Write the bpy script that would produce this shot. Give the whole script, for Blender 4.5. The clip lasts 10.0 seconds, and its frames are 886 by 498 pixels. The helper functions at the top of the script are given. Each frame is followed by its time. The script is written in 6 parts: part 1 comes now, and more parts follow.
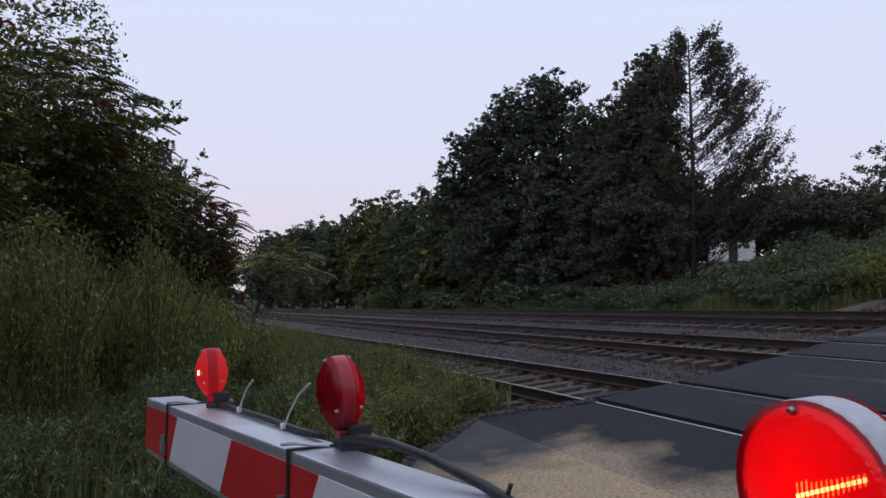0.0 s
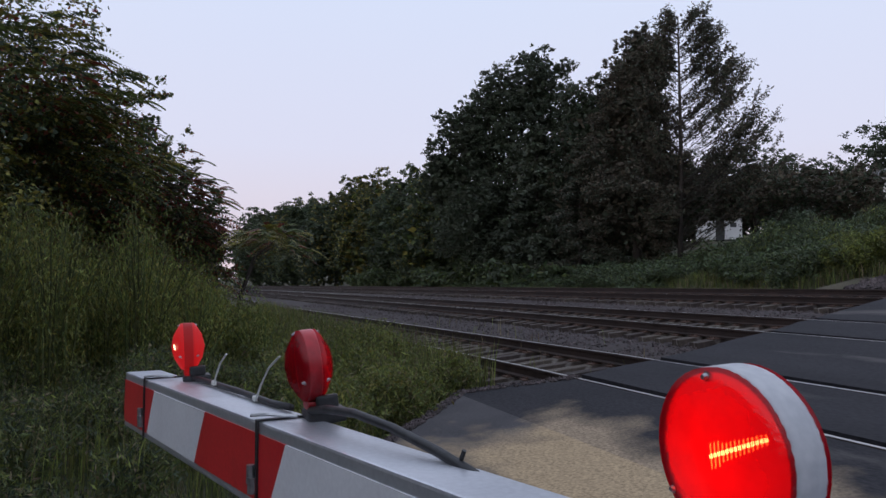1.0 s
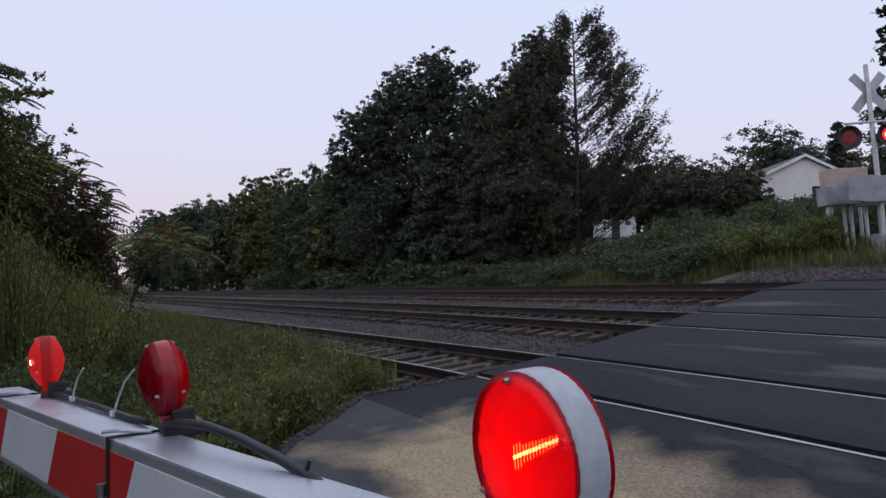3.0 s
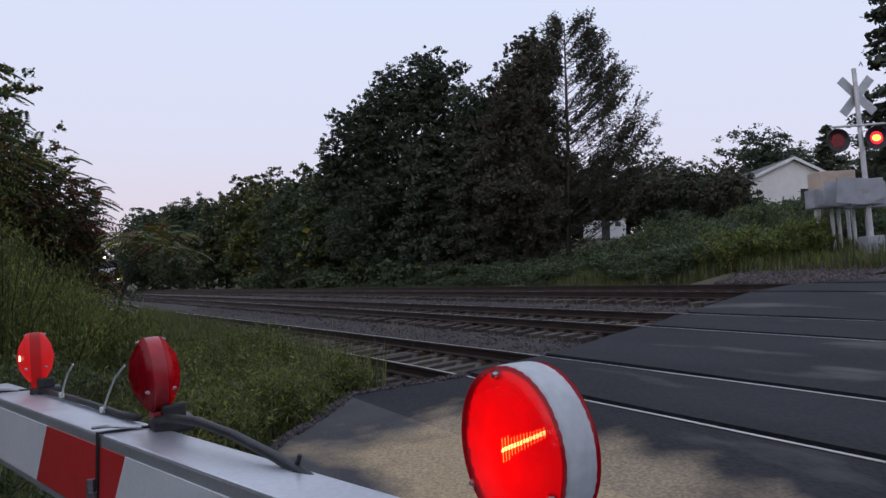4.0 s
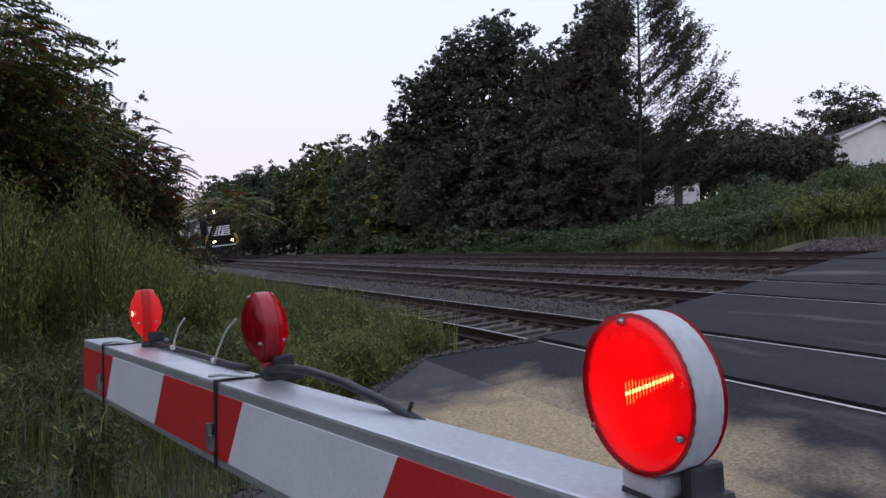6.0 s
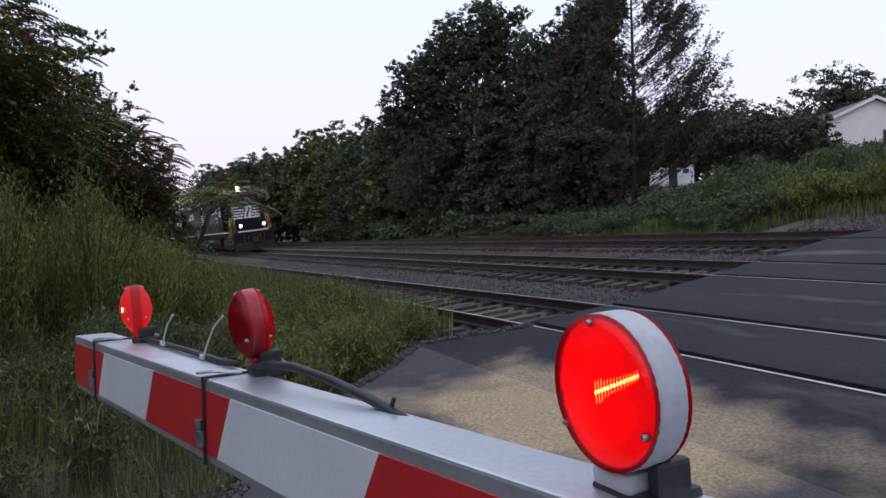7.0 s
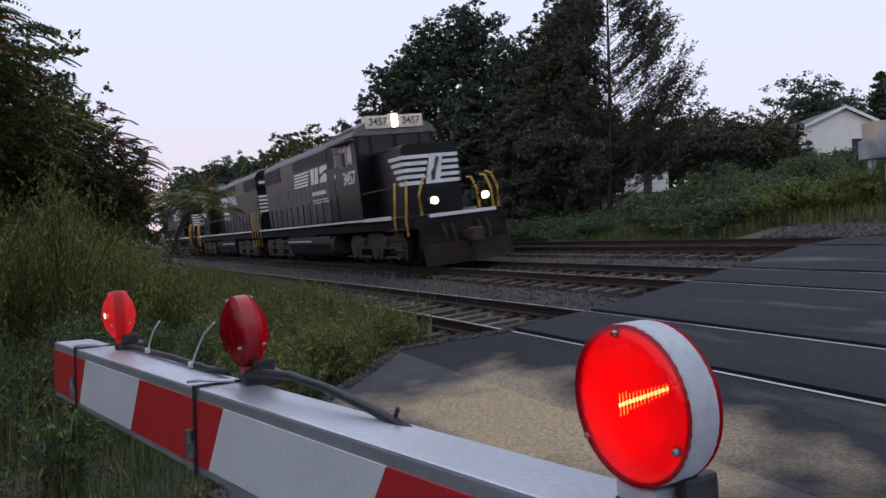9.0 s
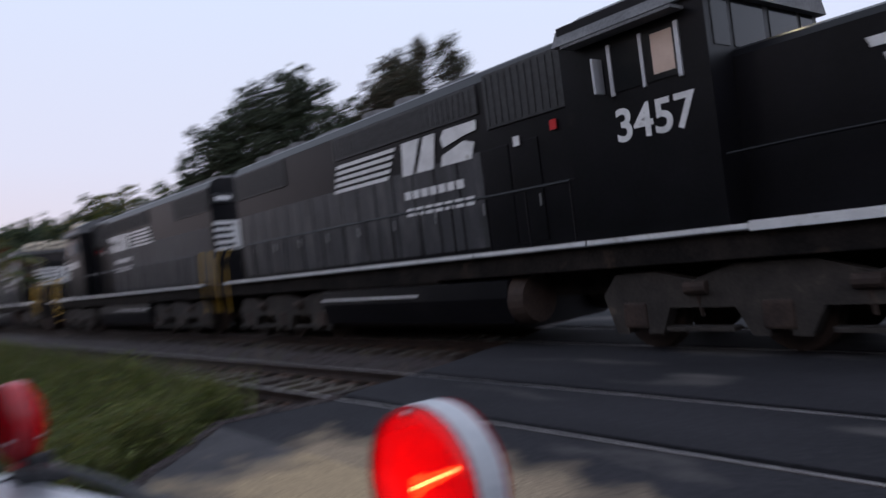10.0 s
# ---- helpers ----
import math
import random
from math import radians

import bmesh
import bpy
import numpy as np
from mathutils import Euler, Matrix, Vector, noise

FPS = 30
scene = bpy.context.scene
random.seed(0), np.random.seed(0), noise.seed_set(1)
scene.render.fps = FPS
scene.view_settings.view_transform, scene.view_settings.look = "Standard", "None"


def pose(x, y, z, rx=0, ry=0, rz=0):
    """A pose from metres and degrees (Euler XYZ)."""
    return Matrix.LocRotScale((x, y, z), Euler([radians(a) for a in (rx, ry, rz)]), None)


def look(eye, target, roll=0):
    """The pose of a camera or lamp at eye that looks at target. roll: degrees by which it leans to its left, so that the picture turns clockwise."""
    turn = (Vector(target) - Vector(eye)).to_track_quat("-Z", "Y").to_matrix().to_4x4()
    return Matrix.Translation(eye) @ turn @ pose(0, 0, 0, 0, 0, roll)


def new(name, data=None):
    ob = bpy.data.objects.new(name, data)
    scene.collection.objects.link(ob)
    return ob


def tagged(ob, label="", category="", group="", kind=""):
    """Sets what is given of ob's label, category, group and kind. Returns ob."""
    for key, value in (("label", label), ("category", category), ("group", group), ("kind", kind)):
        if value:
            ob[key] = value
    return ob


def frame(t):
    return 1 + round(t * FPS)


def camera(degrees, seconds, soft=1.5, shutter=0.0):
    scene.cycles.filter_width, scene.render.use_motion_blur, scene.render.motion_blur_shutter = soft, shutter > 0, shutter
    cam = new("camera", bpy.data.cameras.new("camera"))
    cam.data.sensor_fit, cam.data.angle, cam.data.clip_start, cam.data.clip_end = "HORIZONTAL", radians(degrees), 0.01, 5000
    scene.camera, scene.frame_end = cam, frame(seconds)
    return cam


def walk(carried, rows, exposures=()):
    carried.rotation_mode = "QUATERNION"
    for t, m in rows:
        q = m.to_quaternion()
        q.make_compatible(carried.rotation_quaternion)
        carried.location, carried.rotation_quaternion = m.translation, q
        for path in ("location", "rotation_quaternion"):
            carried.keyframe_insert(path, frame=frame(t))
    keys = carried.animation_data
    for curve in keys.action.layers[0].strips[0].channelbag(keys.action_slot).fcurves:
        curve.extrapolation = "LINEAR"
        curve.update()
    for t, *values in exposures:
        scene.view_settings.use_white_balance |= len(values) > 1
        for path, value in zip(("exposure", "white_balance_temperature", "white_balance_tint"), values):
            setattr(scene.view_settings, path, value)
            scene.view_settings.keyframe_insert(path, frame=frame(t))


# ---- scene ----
cam = camera(62.0, 10.0, soft=1.5, shutter=0.3)

PATH = [
    (0, (0.876, -0.085, 0.801), (-1.006, 0.573, 0.958), 0.4),
    (0.5, (0.915, -0.061, 0.808), (-0.97, 0.598, 0.93), 0.4),
    (1, (0.93, -0.047, 0.796), (-0.946, 0.64, 0.893), 0.5),
    (1.5, (0.964, 0.008, 0.809), (-0.882, 0.772, 0.914), 0.1),
    (2, (0.988, 0.055, 0.81), (-0.793, 0.957, 0.929), -0.5),
    (2.5, (0.984, 0.039, 0.805), (-0.788, 0.961, 0.906), -0.7),
    (2.7, (0.979, 0.044, 0.807), (-0.794, 0.963, 0.906), -0.7),
    (3.8, (0.983, 0.043, 0.804), (-0.786, 0.972, 0.899), -0.7),
    (4, (0.99, 0.038, 0.802), (-0.772, 0.981, 0.9), -0.4),
    (4.5, (1.005, -0.003, 0.793), (-0.77, 0.914, 0.878), -0.5),
    (5, (1.028, -0.037, 0.785), (-0.769, 0.837, 0.858), 0.2),
    (5.5, (1.014, -0.051, 0.774), (-0.81, 0.769, 0.802), 0.0),
    (5.7, (0.994, -0.046, 0.780), (-0.840, 0.751, 0.799), 0.0),
    (6.8, (1.005, -0.027, 0.789), (-0.839, 0.746, 0.766), -0.8),
    (7, (1.018, -0.019, 0.806), (-0.819, 0.771, 0.773), -1.1),
    (7.5, (1.001, -0.041, 0.807), (-0.843, 0.733, 0.762), -2.0),
    (8, (1.004, -0.065, 0.796), (-0.845, 0.694, 0.73), -1.7),
    (8.5, (0.982, -0.056, 0.817), (-0.848, 0.752, 0.779), -1.3),
    (9, (0.973, -0.055, 0.81), (-0.837, 0.795, 0.789), -0.8),
    (9.5, (0.976, -0.054, 0.822), (-0.803, 0.861, 0.821), -0.6),
    (9.6, (0.972, -0.051, 0.819), (-0.797, 0.881, 0.828), -0.5),
    (9.7, (0.971, -0.055, 0.819), (-0.786, 0.902, 0.837), -0.3),
    (9.8, (0.969, -0.053, 0.819), (-0.775, 0.925, 0.848), -0.6),
    (9.9, (0.994, -0.066, 0.824), (-0.694, 1.004, 0.889), -0.5),
    (10, (0.981, -0.007, 0.827), (-0.582, 1.233, 0.968), -1.9),
]
walk(cam, [(t, look(e, g, r)) for t, e, g, r in PATH],
     exposures=[(0, -0.02), (1.0, -0.03), (2.0, -0.10), (2.5, -0.04), (4.5, 0.0), (5.5, 0.24), (7.0, 0.34), (8.0, 0.46), (8.5, 0.27), (9.0, 0.16), (9.5, 0.05), (10.0, 0.05)])

# ---- world and light: clear sky shortly after sunset ----
world = bpy.data.worlds.new("dusk_sky")
scene.world = world
world.use_nodes = True
wn, wl = world.node_tree.nodes, world.node_tree.links
wn.clear()
w_out, w_bg = wn.new("ShaderNodeOutputWorld"), wn.new("ShaderNodeBackground")
w_sky = wn.new("ShaderNodeTexSky")
w_sky.sky_type, w_sky.sun_disc = "NISHITA", False
w_sky.sun_elevation, w_sky.sun_rotation = radians(4.0), radians(200)
w_sky.air_density, w_sky.dust_density, w_sky.ozone_density = 1.0, 2.0, 2.0
w_scale = wn.new("ShaderNodeMix")
w_scale.data_type, w_scale.blend_type = "RGBA", "MULTIPLY"
w_scale.inputs[0].default_value = 1.0
w_scale.inputs[7].default_value = (0.10, 0.10, 0.10, 1)
w_tc, w_sep, w_ramp = wn.new("ShaderNodeTexCoord"), wn.new("ShaderNodeSeparateXYZ"), wn.new("ShaderNodeValToRGB")
w_ramp.color_ramp.elements[0].position, w_ramp.color_ramp.elements[0].color = 0.02, (0.80, 0.67, 0.74, 1)
w_ramp.color_ramp.elements[1].position, w_ramp.color_ramp.elements[1].color = 0.42, (0.72, 0.81, 1.03, 1)
w_mid = w_ramp.color_ramp.elements.new(0.18)
w_mid.color = (0.76, 0.77, 0.95, 1)
w_mix = wn.new("ShaderNodeMix")
w_mix.data_type = "RGBA"
w_mix.inputs[0].default_value = 0.88
wl.new(w_tc.outputs["Generated"], w_sep.inputs[0])
wl.new(w_sep.outputs["Z"], w_ramp.inputs[0])
wl.new(w_sky.outputs[0], w_scale.inputs[6])
wl.new(w_scale.outputs[2], w_mix.inputs[6])
wl.new(w_ramp.outputs[0], w_mix.inputs[7])
wl.new(w_mix.outputs[2], w_bg.inputs[0])
wl.new(w_bg.outputs[0], w_out.inputs[0])
w_bg.inputs[1].default_value = 1.08

sun = new("sun", bpy.data.lights.new("sun", "SUN"))
sun.data.energy, sun.data.angle, sun.data.color = 0.3, radians(25), (1.0, 0.90, 0.86)
sun.matrix_world = look((12, -30, 12), (-10, 8, 0))


# ---- materials ----
def material(name, dark, light, scale=8.0, rough=0.7, metal=0.0, bump=0.2, fine=60.0, spot=None, random_tint=0.0,
             coat=0.0, island=False, stretch=(1, 1, 1), through_light=0.0, bump_dist=0.01):
    """Two scales of noise between two colours, a fine bump, and if wanted a third colour in blotches."""
    m = bpy.data.materials.new(name)
    m.use_nodes = True
    n, l = m.node_tree.nodes, m.node_tree.links
    p = n["Principled BSDF"]
    tc, mp = n.new("ShaderNodeTexCoord"), n.new("ShaderNodeMapping")
    mp.inputs["Scale"].default_value = stretch
    l.new(tc.outputs["Object"], mp.inputs[0])
    big, small = n.new("ShaderNodeTexNoise"), n.new("ShaderNodeTexNoise")
    big.inputs["Scale"].default_value, small.inputs["Scale"].default_value = scale, fine
    big.inputs["Detail"].default_value, small.inputs["Detail"].default_value = 5, 3
    for t in (big, small):
        l.new(mp.outputs[0], t.inputs[0])
    add = n.new("ShaderNodeMix")
    add.inputs[0].default_value = 0.4
    l.new(big.outputs[0], add.inputs[2]), l.new(small.outputs[0], add.inputs[3])
    ramp = n.new("ShaderNodeValToRGB")
    ramp.color_ramp.elements[0].position, ramp.color_ramp.elements[0].color = 0.36, (*dark, 1)
    ramp.color_ramp.elements[1].position, ramp.color_ramp.elements[1].color = 0.64, (*light, 1)
    l.new(add.outputs[0], ramp.inputs[0])
    colour = ramp.outputs[0]
    if spot:
        tone, size, amount = spot
        sp, sr, sm = n.new("ShaderNodeTexNoise"), n.new("ShaderNodeValToRGB"), n.new("ShaderNodeMix")
        sm.data_type = "RGBA"
        sp.inputs["Scale"].default_value, sp.inputs["Detail"].default_value = size, 6
        sr.color_ramp.elements[0].position, sr.color_ramp.elements[1].position = 1 - amount, 1 - amount + 0.12
        l.new(mp.outputs[0], sp.inputs[0]), l.new(sp.outputs[0], sr.inputs[0]), l.new(sr.outputs[0], sm.inputs[0])
        l.new(colour, sm.inputs[6])
        sm.inputs[7].default_value = (*tone, 1)
        colour = sm.outputs[2]
    if random_tint:
        hs, rnd, mul = n.new("ShaderNodeHueSaturation"), None, n.new("ShaderNodeMapRange")
        src = n.new("ShaderNodeNewGeometry").outputs["Random Per Island"] if island else n.new("ShaderNodeObjectInfo").outputs["Random"]
        mul.inputs[3].default_value, mul.inputs[4].default_value = 1 - random_tint, 1 + random_tint
        l.new(src, mul.inputs[0]), l.new(mul.outputs[0], hs.inputs["Value"]), l.new(colour, hs.inputs["Color"])
        hue = n.new("ShaderNodeMapRange")
        hue.inputs[3].default_value, hue.inputs[4].default_value = 0.5 - 0.045 * random_tint, 0.5 + 0.045 * random_tint
        l.new(src, hue.inputs[0]), l.new(hue.outputs[0], hs.inputs["Hue"])
        colour = hs.outputs[0]
    l.new(colour, p.inputs["Base Color"])
    p.inputs["Roughness"].default_value, p.inputs["Metallic"].default_value = rough, metal
    p.inputs["Coat Weight"].default_value = coat
    if bump:
        b = n.new("ShaderNodeBump")
        b.inputs["Strength"].default_value, b.inputs["Distance"].default_value = bump, bump_dist
        l.new(add.outputs[0], b.inputs["Height"]), l.new(b.outputs[0], p.inputs["Normal"])
    if through_light:
        tr, mx = n.new("ShaderNodeBsdfTranslucent"), n.new("ShaderNodeMixShader")
        mx.inputs[0].default_value = through_light
        l.new(colour, tr.inputs[0]), l.new(p.outputs[0], mx.inputs[1]), l.new(tr.outputs[0], mx.inputs[2])
        l.new(mx.outputs[0], n["Material Output"].inputs[0])
    return m


def glow(name, colour, strength):
    m = bpy.data.materials.new(name)
    m.use_nodes = True
    p = m.node_tree.nodes["Principled BSDF"]
    p.inputs["Base Color"].default_value = (0.02, 0.02, 0.02, 1)
    p.inputs["Specular IOR Level"].default_value = 0.1
    p.inputs["Emission Color"].default_value, p.inputs["Emission Strength"].default_value = (*colour, 1), strength
    return m


def tinted_lens(name, tint, gloss=0.035):
    m = bpy.data.materials.new(name)
    m.use_nodes = True
    n, l = m.node_tree.nodes, m.node_tree.links
    tr, gl, df, a, b = (n.new("ShaderNodeBsdfTransparent"), n.new("ShaderNodeBsdfGlossy"), n.new("ShaderNodeBsdfDiffuse"),
                        n.new("ShaderNodeMixShader"), n.new("ShaderNodeMixShader"))
    tr.inputs[0].default_value, df.inputs[0].default_value = (*tint, 1), (0.36, 0.004, 0.012, 1)
    gl.inputs["Roughness"].default_value = 0.15
    ns, bp = n.new("ShaderNodeTexVoronoi"), n.new("ShaderNodeBump")
    ns.inputs["Scale"].default_value = 220
    bp.inputs["Strength"].default_value, bp.inputs["Distance"].default_value = 0.35, 0.002
    tc = n.new("ShaderNodeTexCoord")
    l.new(tc.outputs["Object"], ns.inputs[0]), l.new(ns.outputs[0], bp.inputs["Height"])
    l.new(bp.outputs[0], gl.inputs["Normal"])
    rad, mr, nz, mad = n.new("ShaderNodeVectorMath"), n.new("ShaderNodeMapRange"), n.new("ShaderNodeTexNoise"), n.new("ShaderNodeMath")
    rad.operation, mad.operation = "LENGTH", "MULTIPLY_ADD"
    mr.inputs[1].default_value, mr.inputs[2].default_value, mr.inputs[3].default_value, mr.inputs[4].default_value = 0.028, 0.088, 0.02, 0.50
    nz.inputs["Scale"].default_value, nz.inputs["Detail"].default_value, mad.inputs[1].default_value = 26, 4, 0.30
    l.new(tc.outputs["Object"], rad.inputs[0]), l.new(rad.outputs["Value"], mr.inputs[0])
    l.new(tc.outputs["Object"], nz.inputs[0]), l.new(nz.outputs[0], mad.inputs[0]), l.new(mr.outputs[0], mad.inputs[2])
    l.new(mad.outputs[0], a.inputs[0])
    b.inputs[0].default_value = gloss
    l.new(tr.outputs[0], a.inputs[1]), l.new(df.outputs[0], a.inputs[2])
    l.new(a.outputs[0], b.inputs[1]), l.new(gl.outputs[0], b.inputs[2])
    l.new(b.outputs[0], n["Material Output"].inputs[0])
    return m


M = dict(
    soil=material("soil", (0.05, 0.045, 0.03), (0.10, 0.085, 0.055), 0.8, 0.95, bump=0.5, fine=18, spot=((0.05, 0.06, 0.025), 0.5, 0.5), bump_dist=0.05),
    asphalt=material("asphalt", (0.010, 0.010, 0.013), (0.034, 0.032, 0.038), 0.9, 0.85, bump=0.8, fine=48, stretch=(0.35, 1, 1), spot=((0.10, 0.09, 0.087), 1.1, 0.42), bump_dist=0.006),
    asphalt_old=material("asphalt_old", (0.040, 0.038, 0.043), (0.095, 0.089, 0.092), 1.3, 0.9, bump=0.9, fine=70, spot=((0.17, 0.145, 0.115), 0.8, 0.36), bump_dist=0.008),
    sand=material("sand", (0.30, 0.24, 0.17), (0.44, 0.36, 0.26), 2.0, 0.95, bump=0.7, fine=70, bump_dist=0.006),
    ballast=material("ballast", (0.012, 0.008, 0.008), (0.068, 0.051, 0.050), 14, 0.9, bump=1.0, fine=26, bump_dist=0.04),
    stone=material("stone", (0.036, 0.027, 0.028), (0.118, 0.092, 0.092), 9, 0.85, bump=0.3, fine=40, random_tint=0.55, island=True),
    tie=material("tie", (0.030, 0.021, 0.017), (0.085, 0.064, 0.054), 6, 0.9, bump=0.7, fine=45, random_tint=0.45, stretch=(6, 1, 1), spot=((0.24, 0.22, 0.20), 3, 0.42)),
    rail=material("rail", (0.016, 0.009, 0.007), (0.044, 0.024, 0.018), 3, 0.75, metal=0.2, bump=0.3, fine=40),
    railhead=material("railhead", (0.40, 0.38, 0.38), (0.62, 0.59, 0.59), 3, 0.38, metal=0.6, bump=0.1, fine=60),
    plate=material("plate", (0.06, 0.03, 0.02), (0.12, 0.065, 0.045), 10, 0.8, metal=0.2),
    bark=material("bark", (0.022, 0.018, 0.015), (0.060, 0.048, 0.040), 6, 0.95, bump=0.9, fine=30, stretch=(3, 3, 0.6), bump_dist=0.03),
    leaf_dark=material("leaf_dark", (0.026, 0.040, 0.022), (0.066, 0.088, 0.046), 0.35, 0.65, bump=0, fine=3, random_tint=0.4, island=True, through_light=0.28),
    leaf_pine=material("leaf_pine", (0.030, 0.040, 0.026), (0.062, 0.074, 0.044), 0.3, 0.7, bump=0, fine=2, random_tint=0.4, island=True, through_light=0.12),
    leaf_brown=material("leaf_brown", (0.056, 0.046, 0.032), (0.112, 0.090, 0.062), 0.4, 0.75, bump=0, fine=3, random_tint=0.4, island=True, through_light=0.15),
    leaf_yellow=material("leaf_yellow", (0.11, 0.105, 0.020), (0.25, 0.205, 0.042), 0.4, 0.6, bump=0, fine=3, random_tint=0.45, island=True, through_light=0.25),
    leaf_green=material("leaf_green", (0.046, 0.064, 0.018), (0.122, 0.144, 0.044), 0.6, 0.6, bump=0, fine=4, random_tint=0.45, island=True, through_light=0.35),
    leaf_vine=material("leaf_vine", (0.035, 0.055, 0.024), (0.10, 0.135, 0.060), 0.5, 0.55, bump=0, fine=3, random_tint=0.5, island=True, through_light=0.25),
    leaf_red=material("leaf_red", (0.12, 0.025, 0.018), (0.22, 0.05, 0.03), 0.9, 0.6, bump=0, fine=4, random_tint=0.4, island=True, through_light=0.3),
    weed=material("weed", (0.088, 0.108, 0.022), (0.25, 0.265, 0.060), 0.5, 0.65, bump=0, fine=4, random_tint=0.5, island=True, through_light=0.3),
    dry=material("dry", (0.12, 0.09, 0.05), (0.24, 0.19, 0.115), 0.9, 0.8, bump=0, fine=5, random_tint=0.4, island=True, through_light=0.25),
    alu=material("alu", (0.48, 0.49, 0.53), (0.62, 0.63, 0.67), 3, 0.40, metal=0.7, bump=0.08, fine=80, spot=((0.45, 0.45, 0.47), 5, 0.40)),
    white_sheet=material("white_sheet", (0.66, 0.66, 0.68), (0.78, 0.78, 0.80), 4, 0.35, bump=0.03, fine=90, spot=((0.55, 0.54, 0.52), 3, 0.36)),
    red_sheet=material("red_sheet", (0.48, 0.018, 0.022), (0.60, 0.03, 0.035), 4, 0.35, bump=0.03, fine=90, spot=((0.40, 0.03, 0.03), 3, 0.38)),
    grey_cast=material("grey_cast", (0.42, 0.43, 0.46), (0.58, 0.58, 0.60), 9, 0.5, bump=0.1, fine=70, spot=((0.40, 0.36, 0.30), 10, 0.40)),
    red_cast=material("red_cast", (0.30, 0.010, 0.015), (0.48, 0.02, 0.03), 9, 0.35, bump=0.1, fine=70),
    black_plastic=material("black_plastic", (0.012, 0.012, 0.014), (0.035, 0.035, 0.038), 12, 0.5, bump=0.15, fine=90),
    cable_white=material("cable_white", (0.55, 0.55, 0.52), (0.72, 0.72, 0.68), 12, 0.5, bump=0.05),
    steel=material("steel", (0.30, 0.30, 0.31), (0.55, 0.55, 0.56), 20, 0.35, metal=0.9, bump=0.1),
    dark_inside=material("dark_inside", (0.14, 0.006, 0.008), (0.22, 0.012, 0.014), 9, 0.5, bump=0.1),
    loco_black=material("loco_black", (0.0035, 0.0035, 0.0045), (0.008, 0.0075, 0.010), 1.4, 0.36, bump=0.05, fine=25, spot=((0.014, 0.013, 0.014), 1.1, 0.36)),
    loco_dust=material("loco_dust", (0.015, 0.015, 0.018), (0.052, 0.051, 0.058), 1.2, 0.5, bump=0.1, fine=22, stretch=(2.2, 2.2, 0.5), spot=((0.075, 0.072, 0.076), 1.3, 0.46)),
    loco_grime=material("loco_grime", (0.010, 0.009, 0.009), (0.030, 0.024, 0.022), 2.5, 0.75, bump=0.3, fine=30, spot=((0.06, 0.042, 0.032), 2.2, 0.38)),
    # grey of roof fittings; on the long hood it paints in the caught sky
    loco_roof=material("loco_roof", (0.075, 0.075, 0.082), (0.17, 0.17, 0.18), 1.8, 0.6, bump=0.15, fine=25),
    loco_white=material("loco_white", (0.60, 0.59, 0.60), (0.78, 0.77, 0.78), 3, 0.5, bump=0.05, fine=40, spot=((0.42, 0.40, 0.38), 4, 0.36)),
    board_cream=material("board_cream", (0.62, 0.54, 0.42), (0.78, 0.69, 0.55), 4, 0.5, bump=0.05, fine=40),
    loco_yellow=material("loco_yellow", (0.45, 0.26, 0.03), (0.62, 0.38, 0.05), 5, 0.5, bump=0.05, fine=40),
    brown_steel=material("brown_steel", (0.022, 0.013, 0.011), (0.060, 0.037, 0.029), 3, 0.8, bump=0.3, fine=30),
    truck_steel=material("truck_steel", (0.018, 0.014, 0.013), (0.050, 0.040, 0.035), 3, 0.8, bump=0.3, fine=30, spot=((0.10, 0.075, 0.06), 3, 0.38)),
    glass_dark=material("glass_dark", (0.01, 0.011, 0.013), (0.02, 0.021, 0.024), 1, 0.10, bump=0, coat=0.1),
    cab_blind=material("cab_blind", (0.55, 0.40, 0.33), (0.66, 0.50, 0.42), 3, 0.7, bump=0.05),
    mast=material("mast", (0.42, 0.42, 0.44), (0.60, 0.60, 0.62), 6, 0.45, metal=0.5, bump=0.1),
    sign_back=material("sign_back", (0.34, 0.35, 0.37), (0.50, 0.51, 0.53), 4, 0.5, metal=0.4, bump=0.05),
    box_grey=material("box_grey", (0.25, 0.26, 0.29), (0.38, 0.39, 0.42), 3, 0.5, metal=0.2, bump=0.06, spot=((0.28, 0.24, 0.20), 4, 0.36)),
    box_tan=material("box_tan", (0.40, 0.30, 0.24), (0.52, 0.41, 0.34), 3, 0.6, bump=0.06),
    siding=material("siding", (0.62, 0.61, 0.60), (0.74, 0.73, 0.71), 1.5, 0.6, bump=0.05),
    roof=material("roof", (0.08, 0.075, 0.075), (0.15, 0.14, 0.14), 3, 0.85, bump=0.3),
    red_glow=glow("red_glow", (1.0, 0.018, 0.06), 1.5),
    filament=glow("filament", (1.0, 0.85, 0.45), 60.0),
    rib_glow=glow("rib_glow", (1.0, 0.7, 0.2), 12.0),
    # plastic ring made to glow, in place of lamp light shining through it
    tip_ring_glow=glow("tip_ring_glow", (1.0, 0.012, 0.015), 0.22),
    tip_spark=glow("tip_spark", (1.0, 0.5, 0.3), 14.0),
    headlight=glow("headlight", (1.0, 0.80, 0.50), 45.0),
    ditch_glow=glow("ditch_glow", (1.0, 0.66, 0.30), 16.0),
    lens_red=tinted_lens("lens_red", (1.0, 0.055, 0.03)),
    lens_lit=glow("lens_lit", (1.0, 0.012, 0.015), 0.42),
    shed_dark=material("shed_dark", (0.03, 0.03, 0.03), (0.06, 0.06, 0.06), 3, 0.6),
)
